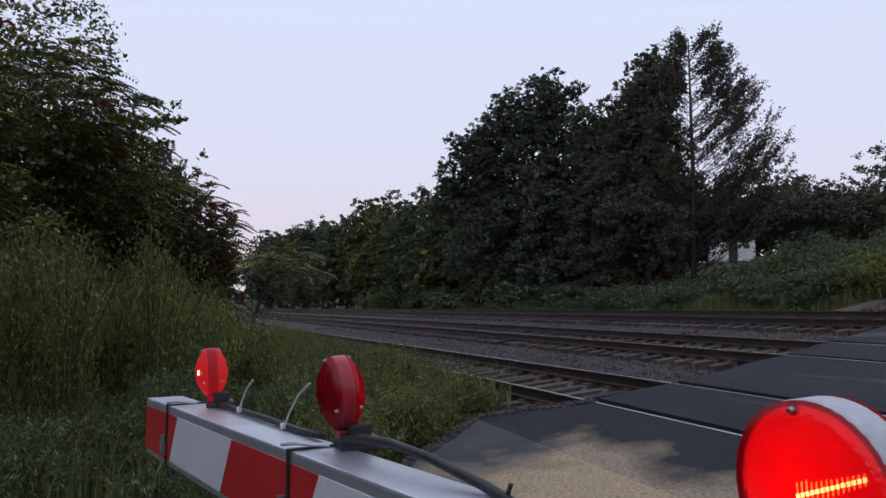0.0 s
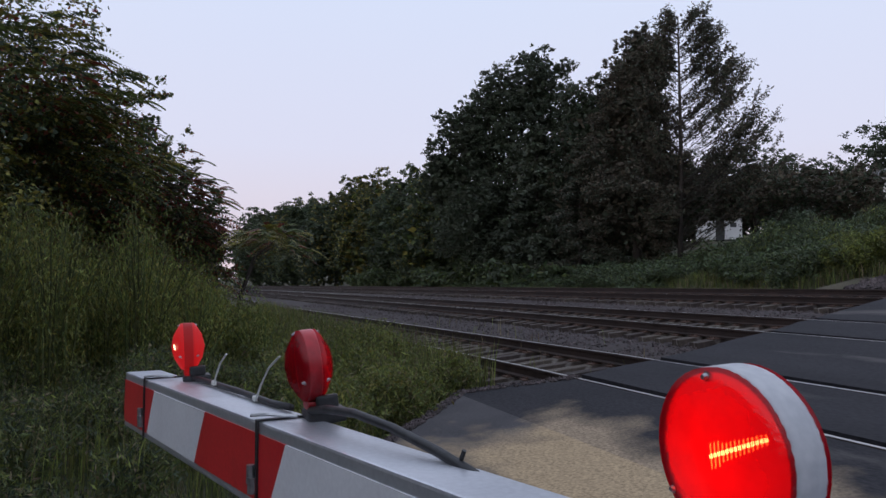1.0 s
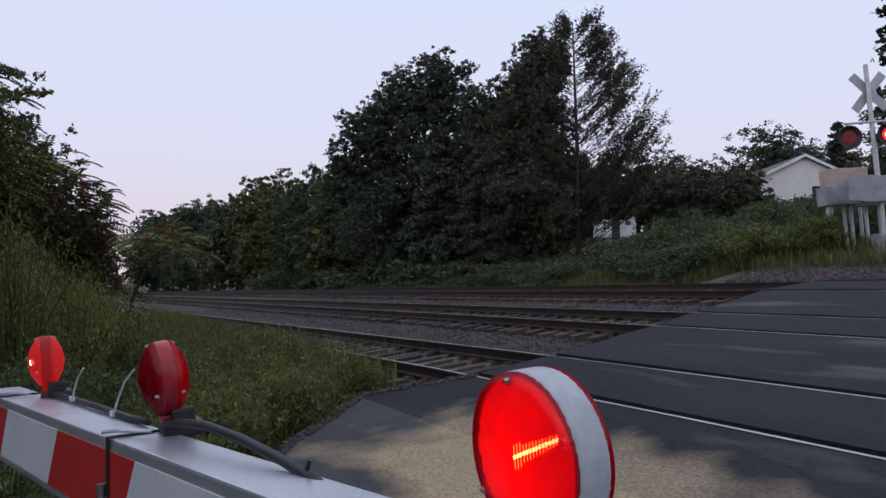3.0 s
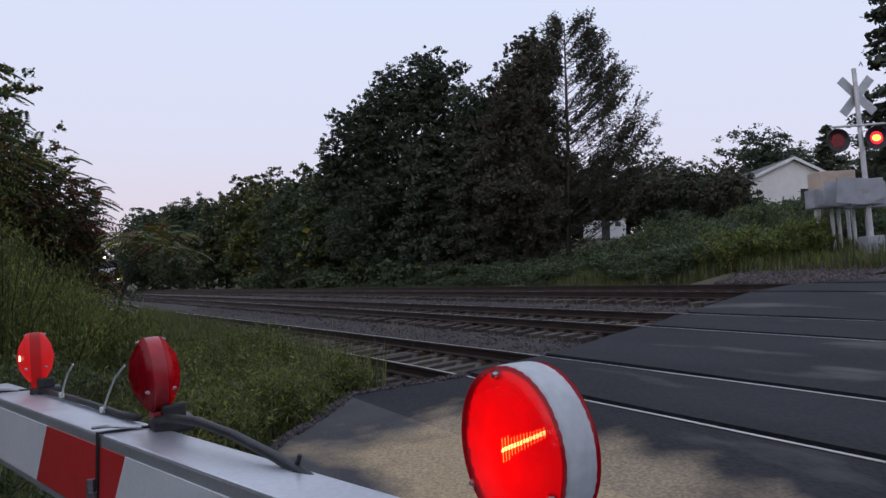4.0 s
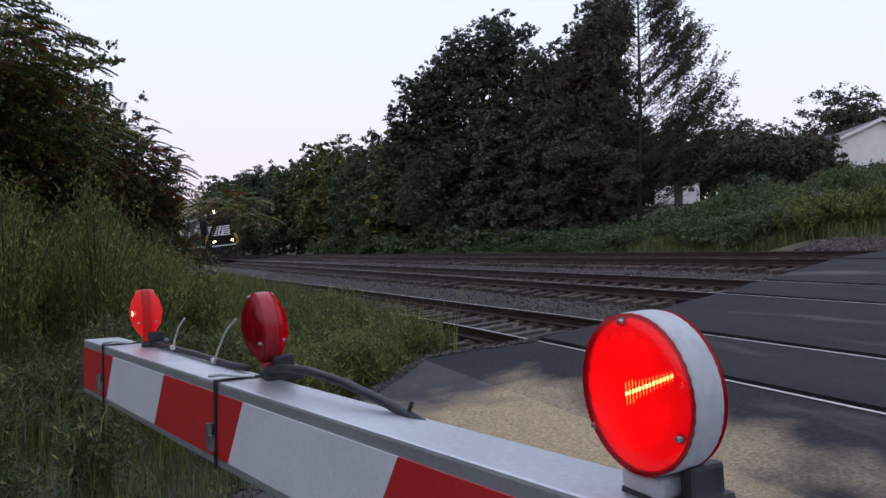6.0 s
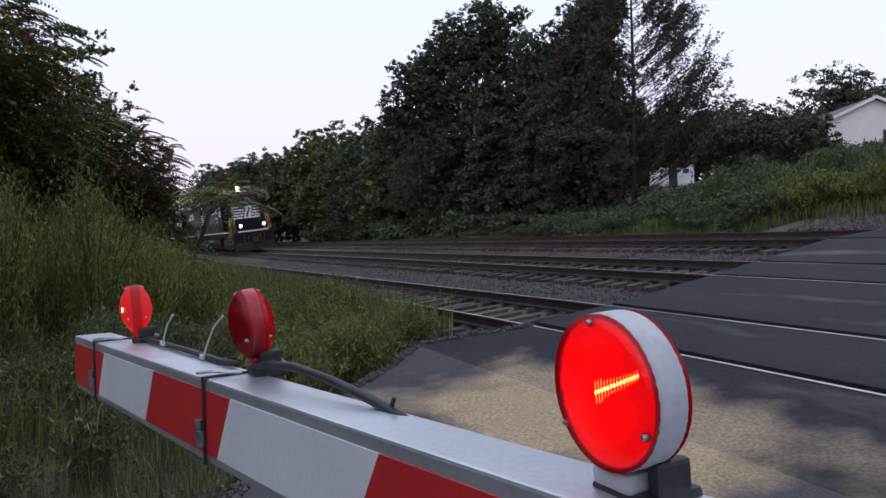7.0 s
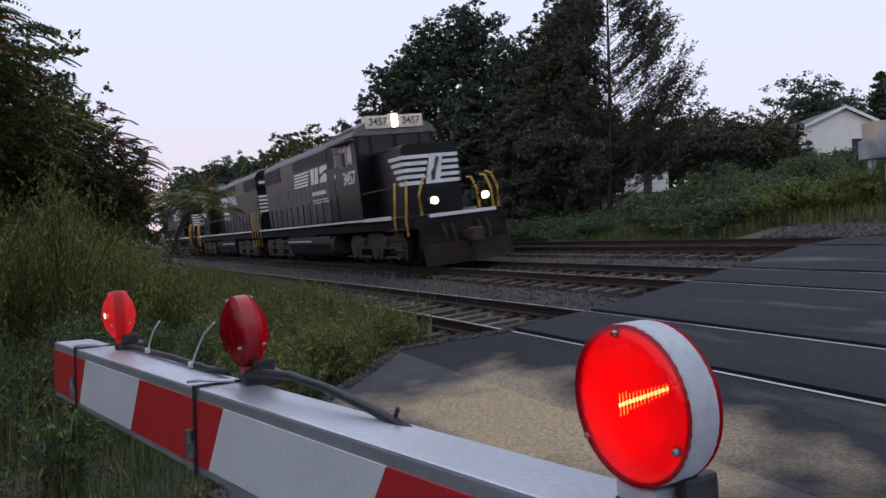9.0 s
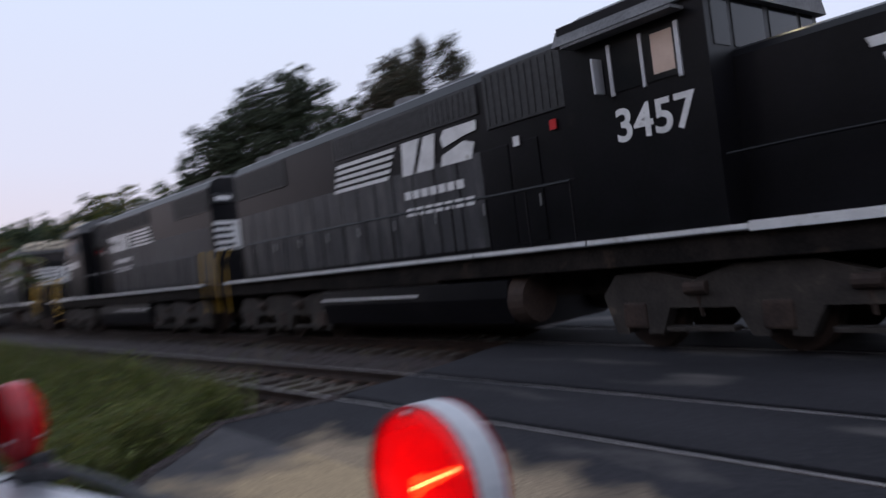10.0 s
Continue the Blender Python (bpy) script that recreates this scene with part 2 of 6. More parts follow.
for key in ("loco_black", "loco_grime"):
    M[key].node_tree.nodes["Principled BSDF"].inputs["Specular IOR Level"].default_value = 0.2 if key == "loco_black" else 0.08
for key in ("asphalt", "asphalt_old"):
    M[key].node_tree.nodes["Principled BSDF"].inputs["Specular IOR Level"].default_value = 0.25
M["glass_dark"].node_tree.nodes["Principled BSDF"].inputs["Specular IOR Level"].default_value = 0.2
for key in ("asphalt", "asphalt_old", "sand"):
    for node in M[key].node_tree.nodes:
        if node.bl_idname == "ShaderNodeMix" and node.data_type == "FLOAT":
            node.inputs[0].default_value = 0.6


def dusty(m, tone):
    """Pale sandy dust drifted in a band over the road before the crossing, with frayed edges."""
    n, l = m.node_tree.nodes, m.node_tree.links
    p = n["Principled BSDF"]
    old = p.inputs["Base Color"].links[0].from_socket
    tc, sep, ns = n.new("ShaderNodeTexCoord"), n.new("ShaderNodeSeparateXYZ"), n.new("ShaderNodeTexNoise")
    l.new(tc.outputs["Object"], sep.inputs[0]), l.new(tc.outputs["Object"], ns.inputs[0])
    ns.inputs["Scale"].default_value, ns.inputs["Detail"].default_value = 0.9, 7

    def calc(op, a, b=None):
        q = n.new("ShaderNodeMath")
        q.operation = op
        for k, v in enumerate((a, b)):
            if v is None:
                continue
            if isinstance(v, (int, float)):
                q.inputs[k].default_value = v
            else:
                l.new(v, q.inputs[k])
        return q.outputs[0]
    dy = calc("ABSOLUTE", calc("SUBTRACT", sep.outputs["Y"], 3.2))
    dx = calc("MULTIPLY", calc("ABSOLUTE", calc("ADD", sep.outputs["X"], 4.3)), 0.30)
    d = calc("MAXIMUM", calc("MULTIPLY", dy, 0.82), dx)
    edge = calc("ADD", d, calc("MULTIPLY", calc("SUBTRACT", ns.outputs[0], 0.5), 1.9))
    ramp = n.new("ShaderNodeMapRange")
    ramp.inputs[1].default_value, ramp.inputs[2].default_value = 0.86, 0.40
    ramp.inputs[3].default_value, ramp.inputs[4].default_value = 0.0, 0.8
    l.new(edge, ramp.inputs[0])
    mx = n.new("ShaderNodeMix")
    mx.data_type = "RGBA"
    l.new(ramp.outputs[0], mx.inputs[0]), l.new(old, mx.inputs[6])
    grain, gr = n.new("ShaderNodeTexNoise"), n.new("ShaderNodeValToRGB")
    grain.inputs["Scale"].default_value, grain.inputs["Detail"].default_value = 35, 4
    l.new(tc.outputs["Object"], grain.inputs[0]), l.new(grain.outputs[0], gr.inputs[0])
    gr.color_ramp.elements[0].position, gr.color_ramp.elements[0].color = 0.35, (*[0.55 * c for c in tone], 1)
    gr.color_ramp.elements[1].position, gr.color_ramp.elements[1].color = 0.65, (*tone, 1)
    l.new(gr.outputs[0], mx.inputs[7])
    l.new(mx.outputs[2], p.inputs["Base Color"])


dusty(M["asphalt_old"], (0.60, 0.435, 0.255))
dusty(M["asphalt"], (0.46, 0.345, 0.23))


# ---- mesh helpers ----
def mesh_of(name, bm, mats):
    me = bpy.data.meshes.new(name)
    bm.to_mesh(me)
    bm.free()
    for m in (mats if isinstance(mats, (list, tuple)) else [mats]):
        me.materials.append(m)
    return me


def part(name, bm, mats, parent=None, label="", smooth=False):
    me = mesh_of(name, bm, mats)
    if smooth:
        me.polygons.foreach_set("use_smooth", [True] * len(me.polygons))
    ob = new(name, me)
    ob.parent = parent
    if label:
        ob["label"] = label
    return ob


def thing(name, label, category, group="", kind="", at=None):
    ob = new(name)
    ob.empty_display_size = 0.2
    tagged(ob, label, category, group, kind)
    if at is not None:
        ob.matrix_basis = at
    return ob


def raw(name, verts, faces, mats, parent=None, index=None, smooth=False):
    """A mesh from arrays, quick for many small faces."""
    me = bpy.data.meshes.new(name)
    me.from_pydata(verts, [], faces)
    for m in (mats if isinstance(mats, (list, tuple)) else [mats]):
        me.materials.append(m)
    if index is not None:
        me.polygons.foreach_set("material_index", index)
    if smooth:
        me.polygons.foreach_set("use_smooth", [True] * len(me.polygons))
    me.update()
    ob = new(name, me)
    ob.parent = parent
    return ob


def box(bm, x0, x1, y0, y1, z0, z1, bevel=0.0, mat=0, m=None):
    made = bmesh.ops.create_cube(bm, size=1)["verts"]
    bmesh.ops.scale(bm, vec=(x1 - x0, y1 - y0, z1 - z0), verts=made)
    bmesh.ops.translate(bm, vec=((x0 + x1) / 2, (y0 + y1) / 2, (z0 + z1) / 2), verts=made)
    if m is not None:
        bmesh.ops.transform(bm, matrix=m, verts=made)
    faces = {f for v in made for f in v.link_faces}
    for f in faces:
        f.material_index = mat
    if bevel:
        edges = list({e for v in made for e in v.link_edges})
        bmesh.ops.bevel(bm, geom=edges, offset=bevel, segments=2, affect="EDGES", profile=0.6)
    return bm


def rod(bm, a, b, r, r2=None, seg=8, mat=0):
    a, b = Vector(a), Vector(b)
    d = b - a
    m = Matrix.Translation((a + b) / 2) @ d.to_track_quat("Z", "Y").to_matrix().to_4x4()
    made = bmesh.ops.create_cone(bm, cap_ends=True, segments=seg, radius1=r, radius2=r if r2 is None else r2, depth=d.length, matrix=m)["verts"]
    for f in {f for v in made for f in v.link_faces}:
        f.material_index = mat
    return bm


def tube(bm, pts, r, seg=6, mat=0):
    """A bent tube through the points."""
    pts = [Vector(p) for p in pts]
    rings = []
    for i, p in enumerate(pts):
        d = (pts[min(i + 1, len(pts) - 1)] - pts[max(i - 1, 0)]).normalized()
        q = d.to_track_quat("Z", "Y")
        rr = r(i / (len(pts) - 1)) if callable(r) else r
        rings.append([bm.verts.new(p + q @ Vector((rr * math.cos(k * 2 * math.pi / seg), rr * math.sin(k * 2 * math.pi / seg), 0))) for k in range(seg)])
    for u, v in zip(rings, rings[1:]):
        for k in range(seg):
            f = bm.faces.new((u[k], u[(k + 1) % seg], v[(k + 1) % seg], v[k]))
            f.material_index = mat
    for ring, flip in ((rings[0], True), (rings[-1], False)):
        f = bm.faces.new(ring[::-1] if flip else ring)
        f.material_index = mat
    return bm


def prism(bm, outline, y0, y1, mat=0):
    """Outline in x, z pushed from y0 to y1."""
    a = [bm.verts.new((x, y0, z)) for x, z in outline]
    b = [bm.verts.new((x, y1, z)) for x, z in outline]
    n = len(a)
    fs = [bm.faces.new(a), bm.faces.new(b[::-1])]
    for k in range(n):
        fs.append(bm.faces.new((a[k], b[k], b[(k + 1) % n], a[(k + 1) % n])))
    for f in fs:
        f.material_index = mat
    bmesh.ops.recalc_face_normals(bm, faces=fs)
    return bm


def text_mesh(name, words, size, m, mat, parent=None, depth=0.004):
    cu = bpy.data.curves.new(name, "FONT")
    cu.body, cu.size, cu.extrude, cu.offset = words, size, depth, size * 0.018
    cu.align_x, cu.align_y = "CENTER", "CENTER"
    tmp = bpy.data.objects.new(name, cu)
    scene.collection.objects.link(tmp)
    bpy.context.view_layer.update()
    me = bpy.data.meshes.new_from_object(tmp)
    bpy.data.objects.remove(tmp)
    me.transform(m)
    me.materials.clear()
    me.materials.append(mat)
    ob = new(name, me)
    ob.parent = parent
    return ob


# ---- lie of the land ----
ROAD_Y = [-40, -6, 0, 1.6, 2.8, 3.7, 4.4, 5.0, 6.5, 9.17, 10.65, 13.45, 14.95, 17, 20, 30, 60]
ROAD_Z = [-1.3, -1.02, -0.92, -0.88, -0.80, -0.66, -0.52, -0.40, -0.24, 0.07, 0.24, 0.62, 0.80, 1.0, 1.5, 3.2, 8.0]


def road_z(y):
    return float(np.interp(y, ROAD_Y, ROAD_Z))


def road_left(y):
    return float(np.interp(y, [-12, -3, 0.3, 2.3, 3.7, 5.0, 6.5, 9.17, 10.65, 13.6, 15.0, 16.0, 18.0, 30], [-2.6, -2.6, -3.7, -7.0, -8.6, -7.75, -8.0, -8.7, -9.2, -10.0, -9.7, -8.8, -7.4, -1]))


def grade(x):
    """How far the line has fallen at x, running away from the crossing."""
    return -0.0030 * min(150.0, max(0.0, -8.0 - x))


def bend(x):
    """The line curves gently towards the near side as it runs away; with its slope."""
    d = max(0.0, -18.0 - x)
    return -0.030 * d * d / (d + 8.0), 0.030 * (d * d + 16.0 * d) / (d + 8.0) ** 2


def ground_z(x, y):
    bed = float(np.interp(y, [-200, -40, -6, 1.5, 3.2, 4.3, 6.7, 8.2, 11.6, 12.6, 15.8, 16.8, 18, 24, 32, 45, 90, 300],
                          [-6, -1.8, -1.25, -1.15, -1.12, -0.95, -0.75, -0.5, -0.2, 0.0, 0.22, 0.25, 0.5, 1.1, 2.2, 5.2, 9, 14]))
    hump = 0.10 * noise.noise((x * 0.35, y * 0.35, 0)) if (y < 3 or y > 18) else 0.0
    rise = min(1, max(0, (x + 27) / 12)) * min(1, max(0, (y - 16.9) / 1.6)) * min(1, max(0, (60 - y) / 30))
    bed += 1.0 * rise + grade(x) * min(1, max(0, (y - 6) / 3))
    apron = float(np.interp(y, [15.3, 15.8, 16.4, 17.2, 18.5], [0.2, 0.80, 0.98, 1.15, 1.5]))
    if 15.3 < y < 19 and x > -17:
        bed = max(bed, bed + (apron - bed) * min(1, (x + 17) / 3.5))
    if x > road_left(y) - 0.6 and -14 < y < 31:
        bed = min(bed, road_z(y) - 0.26)
        hump = 0
    return bed + hump


def bent(values):
    return sorted(set(round(v, 3) for v in values))


gx = bent(list(np.arange(-40, 16, 0.8)) + [-900, -600, -400, -280, -200, -150, -120, -100, -85, -72, -62, -54, -47] + [20, 26, 34, 45, 60, 90, 140, 220, 400, 900])
gy = bent(list(np.arange(-14, 26, 0.4)) + [-900, -500, -250, -120, -60, -35, -22] + [28, 32, 38, 45, 55, 70, 90, 130, 200, 350, 600, 900])
gv = [(x, y, ground_z(x, y)) for y in gy for x in gx]
gf = [(j * len(gx) + i, j * len(gx) + i + 1, (j + 1) * len(gx) + i + 1, (j + 1) * len(gx) + i) for j in range(len(gy) - 1) for i in range(len(gx) - 1)]
ground = raw("ground", gv, gf, M["soil"], smooth=True)
tagged(ground, "dark soil ground sloping up past the tracks", "ground", kind="structure")

# ballast bed: one shaped ribbon under the three tracks
bed_prof = [(3.6, -1.12), (4.25, -0.80), (4.7, -0.75), (6.9, -0.51), (7.4, -0.40), (8.1, -0.30), (8.6, -0.28), (11.3, 0.01), (11.8, 0.10), (12.4, 0.18), (12.9, 0.17), (15.6, 0.47), (16.4, 0.40), (17.4, 0.30)]
bx = list(np.arange(-44, -7.0, 0.5)) + [-360, -230, -160, -110, -80, -60, -50]
bx = bent(bx)
prof = []
for (ya, za), (yb, zb) in zip(bed_prof, bed_prof[1:]):
    k = max(1, int((yb - ya) / 0.25))
    prof += [(ya + (yb - ya) * i / k, za + (zb - za) * i / k) for i in range(k)]
prof.append(bed_prof[-1])
bv = [(x, y + (bend(x)[0] if y > 7.2 else 0.030 * min(0, max(x, -45) + 12)), z + (grade(x) if y > 7.2 else 0) + (0.09 * min(1, (y - 11.3) / 1.2) if y > 11.3 else 0) + 0.05 * noise.noise((x * 1.7, y * 1.7, 3))) for y, z in prof for x in bx]
bf = [(j * len(bx) + i, j * len(bx) + i + 1, (j + 1) * len(bx) + i + 1, (j + 1) * len(bx) + i) for j in range(len(prof) - 1) for i in range(len(bx) - 1)]
bed = tagged(raw("ballast_bed", bv, bf, M["ballast"], smooth=True), "grey crushed stone ballast bed under the tracks", "ballast", kind="structure")

# ---- road over the crossing: slabs between the rails, with open flangeways ----
TRACKS = [(5.0, -0.40, 6.5, -0.24), (9.17, 0.07, 10.65, 0.24), (13.45, 0.62, 14.95, 0.79)]


def road_slab(name, y0, y1, mat, label, right=9.0, step=0.5):
    ys = bent(list(np.arange(y0, y1, step)) + [y1] + [v for v in ROAD_Y if y0 < v < y1])
    verts, faces, cols = [], [], 15
    for y in ys:
        xl = road_left(y) + 0.10 * noise.noise((y * 2.3, 7, 0))
        for c in range(cols):
            x = xl + (right - xl) * (c / (cols - 1)) ** 1.3
            verts.append((x, y, road_z(y) + 0.012 * noise.noise((x * 0.8, y * 0.8, 5))))
    n = len(verts)
    verts += [(x, y, z - 0.24) for x, y, z in verts]
    for j in range(len(ys) - 1):
        for c in range(cols - 1):
            a = j * cols + c
            faces.append((a, a + 1, a + cols + 1, a + cols))
            faces.append((n + a, n + a + cols, n + a + cols + 1, n + a + 1))
    rim = [c for c in range(cols)] + [j * cols + cols - 1 for j in range(1, len(ys))] + [(len(ys) - 1) * cols + c for c in range(cols - 2, -1, -1)] + [j * cols for j in range(len(ys) - 2, 0, -1)]
    for a, b in zip(rim, rim[1:] + rim[:1]):
        faces.append((a, n + a, n + b, b))
    return tagged(raw(name, verts, faces, mat), label, "road", kind="structure")


road_slab("road_approach", -30, 3.62, M["asphalt_old"], "worn pale asphalt road before the crossing")
edges = [3.621]
for ya, za, yb, zb in TRACKS:
    edges += [ya - 0.045, ya + 0.13, yb - 0.045, yb + 0.13]
edges.append(30)
for i in range(0, len(edges), 2):
    road_slab("road_crossing", edges[i], edges[i + 1], M["asphalt"], "dark asphalt crossing panel beside the rails")

# ---- rails and ties ----
RAIL = [(-0.07, -0.17), (0.07, -0.17), (0.07, -0.155), (0.012, -0.13), (0.012, -0.045), (0.036, -0.035), (0.036, -0.006), (0.028, 0.0),
        (-0.028, 0.0), (-0.036, -0.006), (-0.036, -0.035), (-0.012, -0.045), (-0.012, -0.13), (-0.07, -0.155)]


def siding_shift(x, i):
    if i == 0:
        return 0.035 * min(0, max(x, -45) + 7.5), 0.006 * min(0, max(x, -45) + 7.5)
    return bend(x)[0], grade(x) * (1.0 if i == 1 else 1.2)


def rail(name, y, z, i, group):
    xs = bent([-360, -300, -240, -200, -160, -140, -120, -105, -90, -80, -70] + list(np.arange(-60, -6, 3.0)) + [-4, 0, 6, 14])
    verts, faces, idx = [], [], []
    for x in xs:
        dy, dz = siding_shift(x, i)
        verts += [(x, y + dy + a, z + dz + b) for a, b in RAIL]
    n = len(RAIL)
    for j in range(len(xs) - 1):
        for k in range(n):
            faces.append((j * n + k, j * n + (k + 1) % n, (j + 1) * n + (k + 1) % n, (j + 1) * n + k))
            idx.append(1 if k == 7 else 0)
    for j in (0, len(xs) - 1):
        faces.append(tuple(range(j * n, j * n + n)))
        idx.append(0)
    t = thing(name, "rusty brown steel rail with a worn bright top", "rail", group)
    raw("rail_body", verts, [f for f, k in zip(faces, idx) if k == 0], M["rail"], t)
    raw("rail_head", verts, [f for f, k in zip(faces, idx) if k == 1], M["railhead"], t)
    return t


tie_bm = bmesh.new()
box(tie_bm, -0.11, 0.11, -1.3, 1.3, -0.17, 0, 0.012)
tie_me = mesh_of("tie", tie_bm, M["tie"])
plate_bm = bmesh.new()
box(plate_bm, -0.09, 0.09, -0.17, 0.17, 0, 0.018, 0.004)
for sx in (-0.055, 0.055):
    for sy in (-0.11, 0.11):
        box(plate_bm, sx - 0.012, sx + 0.012, sy - 0.012, sy + 0.012, 0.018, 0.045)
plate_me = mesh_of("tie_plate", plate_bm, M["plate"])
rt = random.Random(11)
for i, (ya, za, yb, zb) in enumerate(TRACKS):
    name = ("siding", "main", "far")[i]
    rail("rail", ya, za, i, "rails of the tracks")
    rail("rail", yb, zb, i, "rails of the tracks")
    lean = math.degrees(math.atan2(zb - za, yb - ya))
    row = thing("tie_row", "weathered wooden ties under the rails", "railway ties", "ties of the tracks", "structure")
    x, k = -7.9 - 0.35 * i, 0
    far_v, far_f = [], []
    while x > -150:
        dy, dz = siding_shift(x, i)
        yc, zc = (ya + yb) / 2 + dy, (za + zb) / 2 + dz - 0.185
        m = pose(x + rt.uniform(-0.03, 0.03), yc + rt.uniform(-0.06, 0.06), zc + rt.uniform(-0.012, 0.008), lean + rt.uniform(-0.4, 0.4), 0, rt.uniform(-1.6, 1.6) + (math.degrees(bend(x)[1]) if i else 0))
        if k < 80:
            t = new("tie", tie_me)
            t.parent, t.matrix_basis = row, m
            if k < 40:
                for ys in (-0.75, 0.75):
                    p = new("tie_plate", plate_me)
                    p.parent, p.matrix_basis = t, pose(0, ys, 0.001)
        else:
            b0 = len(far_v)
            far_v += [tuple(m @ Vector((a, b, c))) for c in (-0.17, 0) for a, b in ((-0.11, -1.3), (0.11, -1.3), (0.11, 1.3), (-0.11, 1.3))]
            far_f += [tuple(b0 + q for q in f) for f in ((4, 5, 6, 7), (0, 1, 5, 4), (1, 2, 6, 5), (2, 3, 7, 6), (3, 0, 4, 7))]
        x -= 0.52 + rt.uniform(-0.03, 0.03)
        k += 1
    far = raw("far_ties", far_v, far_f, M["tie"], row)
    far["kind"] = "stuff"

# loose ballast stones
def stones(name, n, where, size, label, seed, zoff=0.0, parent=None):
    r = np.random.RandomState(seed)
    octa = np.array([(1, 0, 0), (-1, 0, 0), (0, 1, 0), (0, -1, 0), (0, 0, 1), (0, 0, -1)], float)
    tri = np.array([(0, 2, 4), (2, 1, 4), (1, 3, 4), (3, 0, 4), (2, 0, 5), (1, 2, 5), (3, 1, 5), (0, 3, 5)])
    pts = where(r, n)
    n = len(pts)
    v = octa[None] * r.uniform(0.6, 1.25, (n, 6, 1)) * (r.uniform(*size, (n, 1, 3)))
    a = r.uniform(0, 6.283, n)
    c, s = np.cos(a)[:, None], np.sin(a)[:, None]
    tilt = r.uniform(-0.6, 0.6, n)[:, None]
    x, y, z = v[..., 0], v[..., 1], v[..., 2]
    x, z = x * np.cos(tilt) - z * np.sin(tilt), x * np.sin(tilt) + z * np.cos(tilt)
    v = np.stack((x * c - y * s, x * s + y * c, z), -1) + pts[:, None, :]
    f = (tri[None] + 6 * np.arange(n)[:, None, None]).reshape(-1, 3)
    ob = raw(name, v.reshape(-1, 3).tolist(), f.tolist(), M["stone"], parent)
    return tagged(ob, label, "ballast", kind="stuff")


def bed_points(r, n):
    x = -7.6 - 34 * r.uniform(0, 1, n) ** 1.7
    y = r.uniform(3.5, 17.2, n)
    z = np.interp(y, [p[0] for p in bed_prof], [p[1] for p in bed_prof]) + r.uniform(-0.03, 0.02, n)
    z += np.where(y > 7.2, -0.0030 * np.maximum(0, -8 - x), 0) + 0.09 * np.clip((y - 11.3) / 1.2, 0, 1)
    y = y + np.where(y > 7.2, [bend(a)[0] for a in x], 0.030 * np.minimum(0, np.maximum(x, -45) + 12))
    ok = np.array([a < road_left(b) - 0.05 for a, b in zip(x, y)])
    return np.stack((x, y, z), -1)[ok]


stones("ballast_stones", 36000, bed_points, (0.018, 0.046), "loose grey crushed stones between the ties", 3)


def verge_points(r, n):
    y = r.uniform(0.3, 5.0, n)
    x = np.array([road_left(b) for b in y]) - np.abs(r.normal(0, 0.5, n)) + 0.25
    z = np.array([max(ground_z(a, b) + 0.0, (road_z(b) + 0.01) if a > road_left(b) else -9) for a, b in zip(x, y)])
    return np.stack((x, y, z), -1)


stones("verge_gravel", 2600, verge_points, (0.012, 0.035), "scattered gravel along the broken road edge", 8)


def shoulder_points(r, n):
    x, y = r.uniform(-13.0, -6.8, n), r.uniform(15.5, 17.9, n)
    ok = np.array([a < road_left(b) + 0.15 for a, b in zip(x, y)])
    x, y = x[ok], y[ok]
    return np.stack((x, y, [max(ground_z(a, b), road_z(b) - 0.01 if a > road_left(b) - 0.6 else -9) for a, b in zip(x, y)]), -1)


stones("shoulder_gravel", 5200, shoulder_points, (0.03, 0.075), "pale crushed stone heaped beside the far track", 9)


# ---- plants ----
def leaves(pts, size, r, up=0.25, long=1.7, droop=0.0, rise=0.0):
    """Two-triangle leaves at the points: vertices and faces."""
    n = len(pts)
    d = r.normal(0, 1, (n, 3))
    d[:, 2] = d[:, 2] * 0.6 - droop + rise
    d /= np.linalg.norm(d, axis=1)[:, None]
    u = r.normal(0, 1, (n, 3))
    u[:, 2] += up
    s = np.cross(d, u)
    s /= np.linalg.norm(s, axis=1)[:, None] + 1e-9
    k = r.uniform(*size, (n, 1))
    a = pts - d * k * 0.5 * long
    b = pts + s * k * 0.5
    c = pts + d * k * 0.5 * long
    e = pts - s * k * 0.5
    v = np.stack((a, b, c, e), 1).reshape(-1, 3)
    f = np.arange(4 * n).reshape(-1, 4)
    return v, f


def leaf_mesh(name, pts, size, mats, r, parent, share=None, **kw):
    v, f = leaves(np.asarray(pts), size, r, **kw)
    idx = None
    if share is not None:
        idx = r.choice(len(mats), len(f), p=share).tolist()
    return raw(name, v.tolist(), f.tolist(), mats, parent, index=idx)


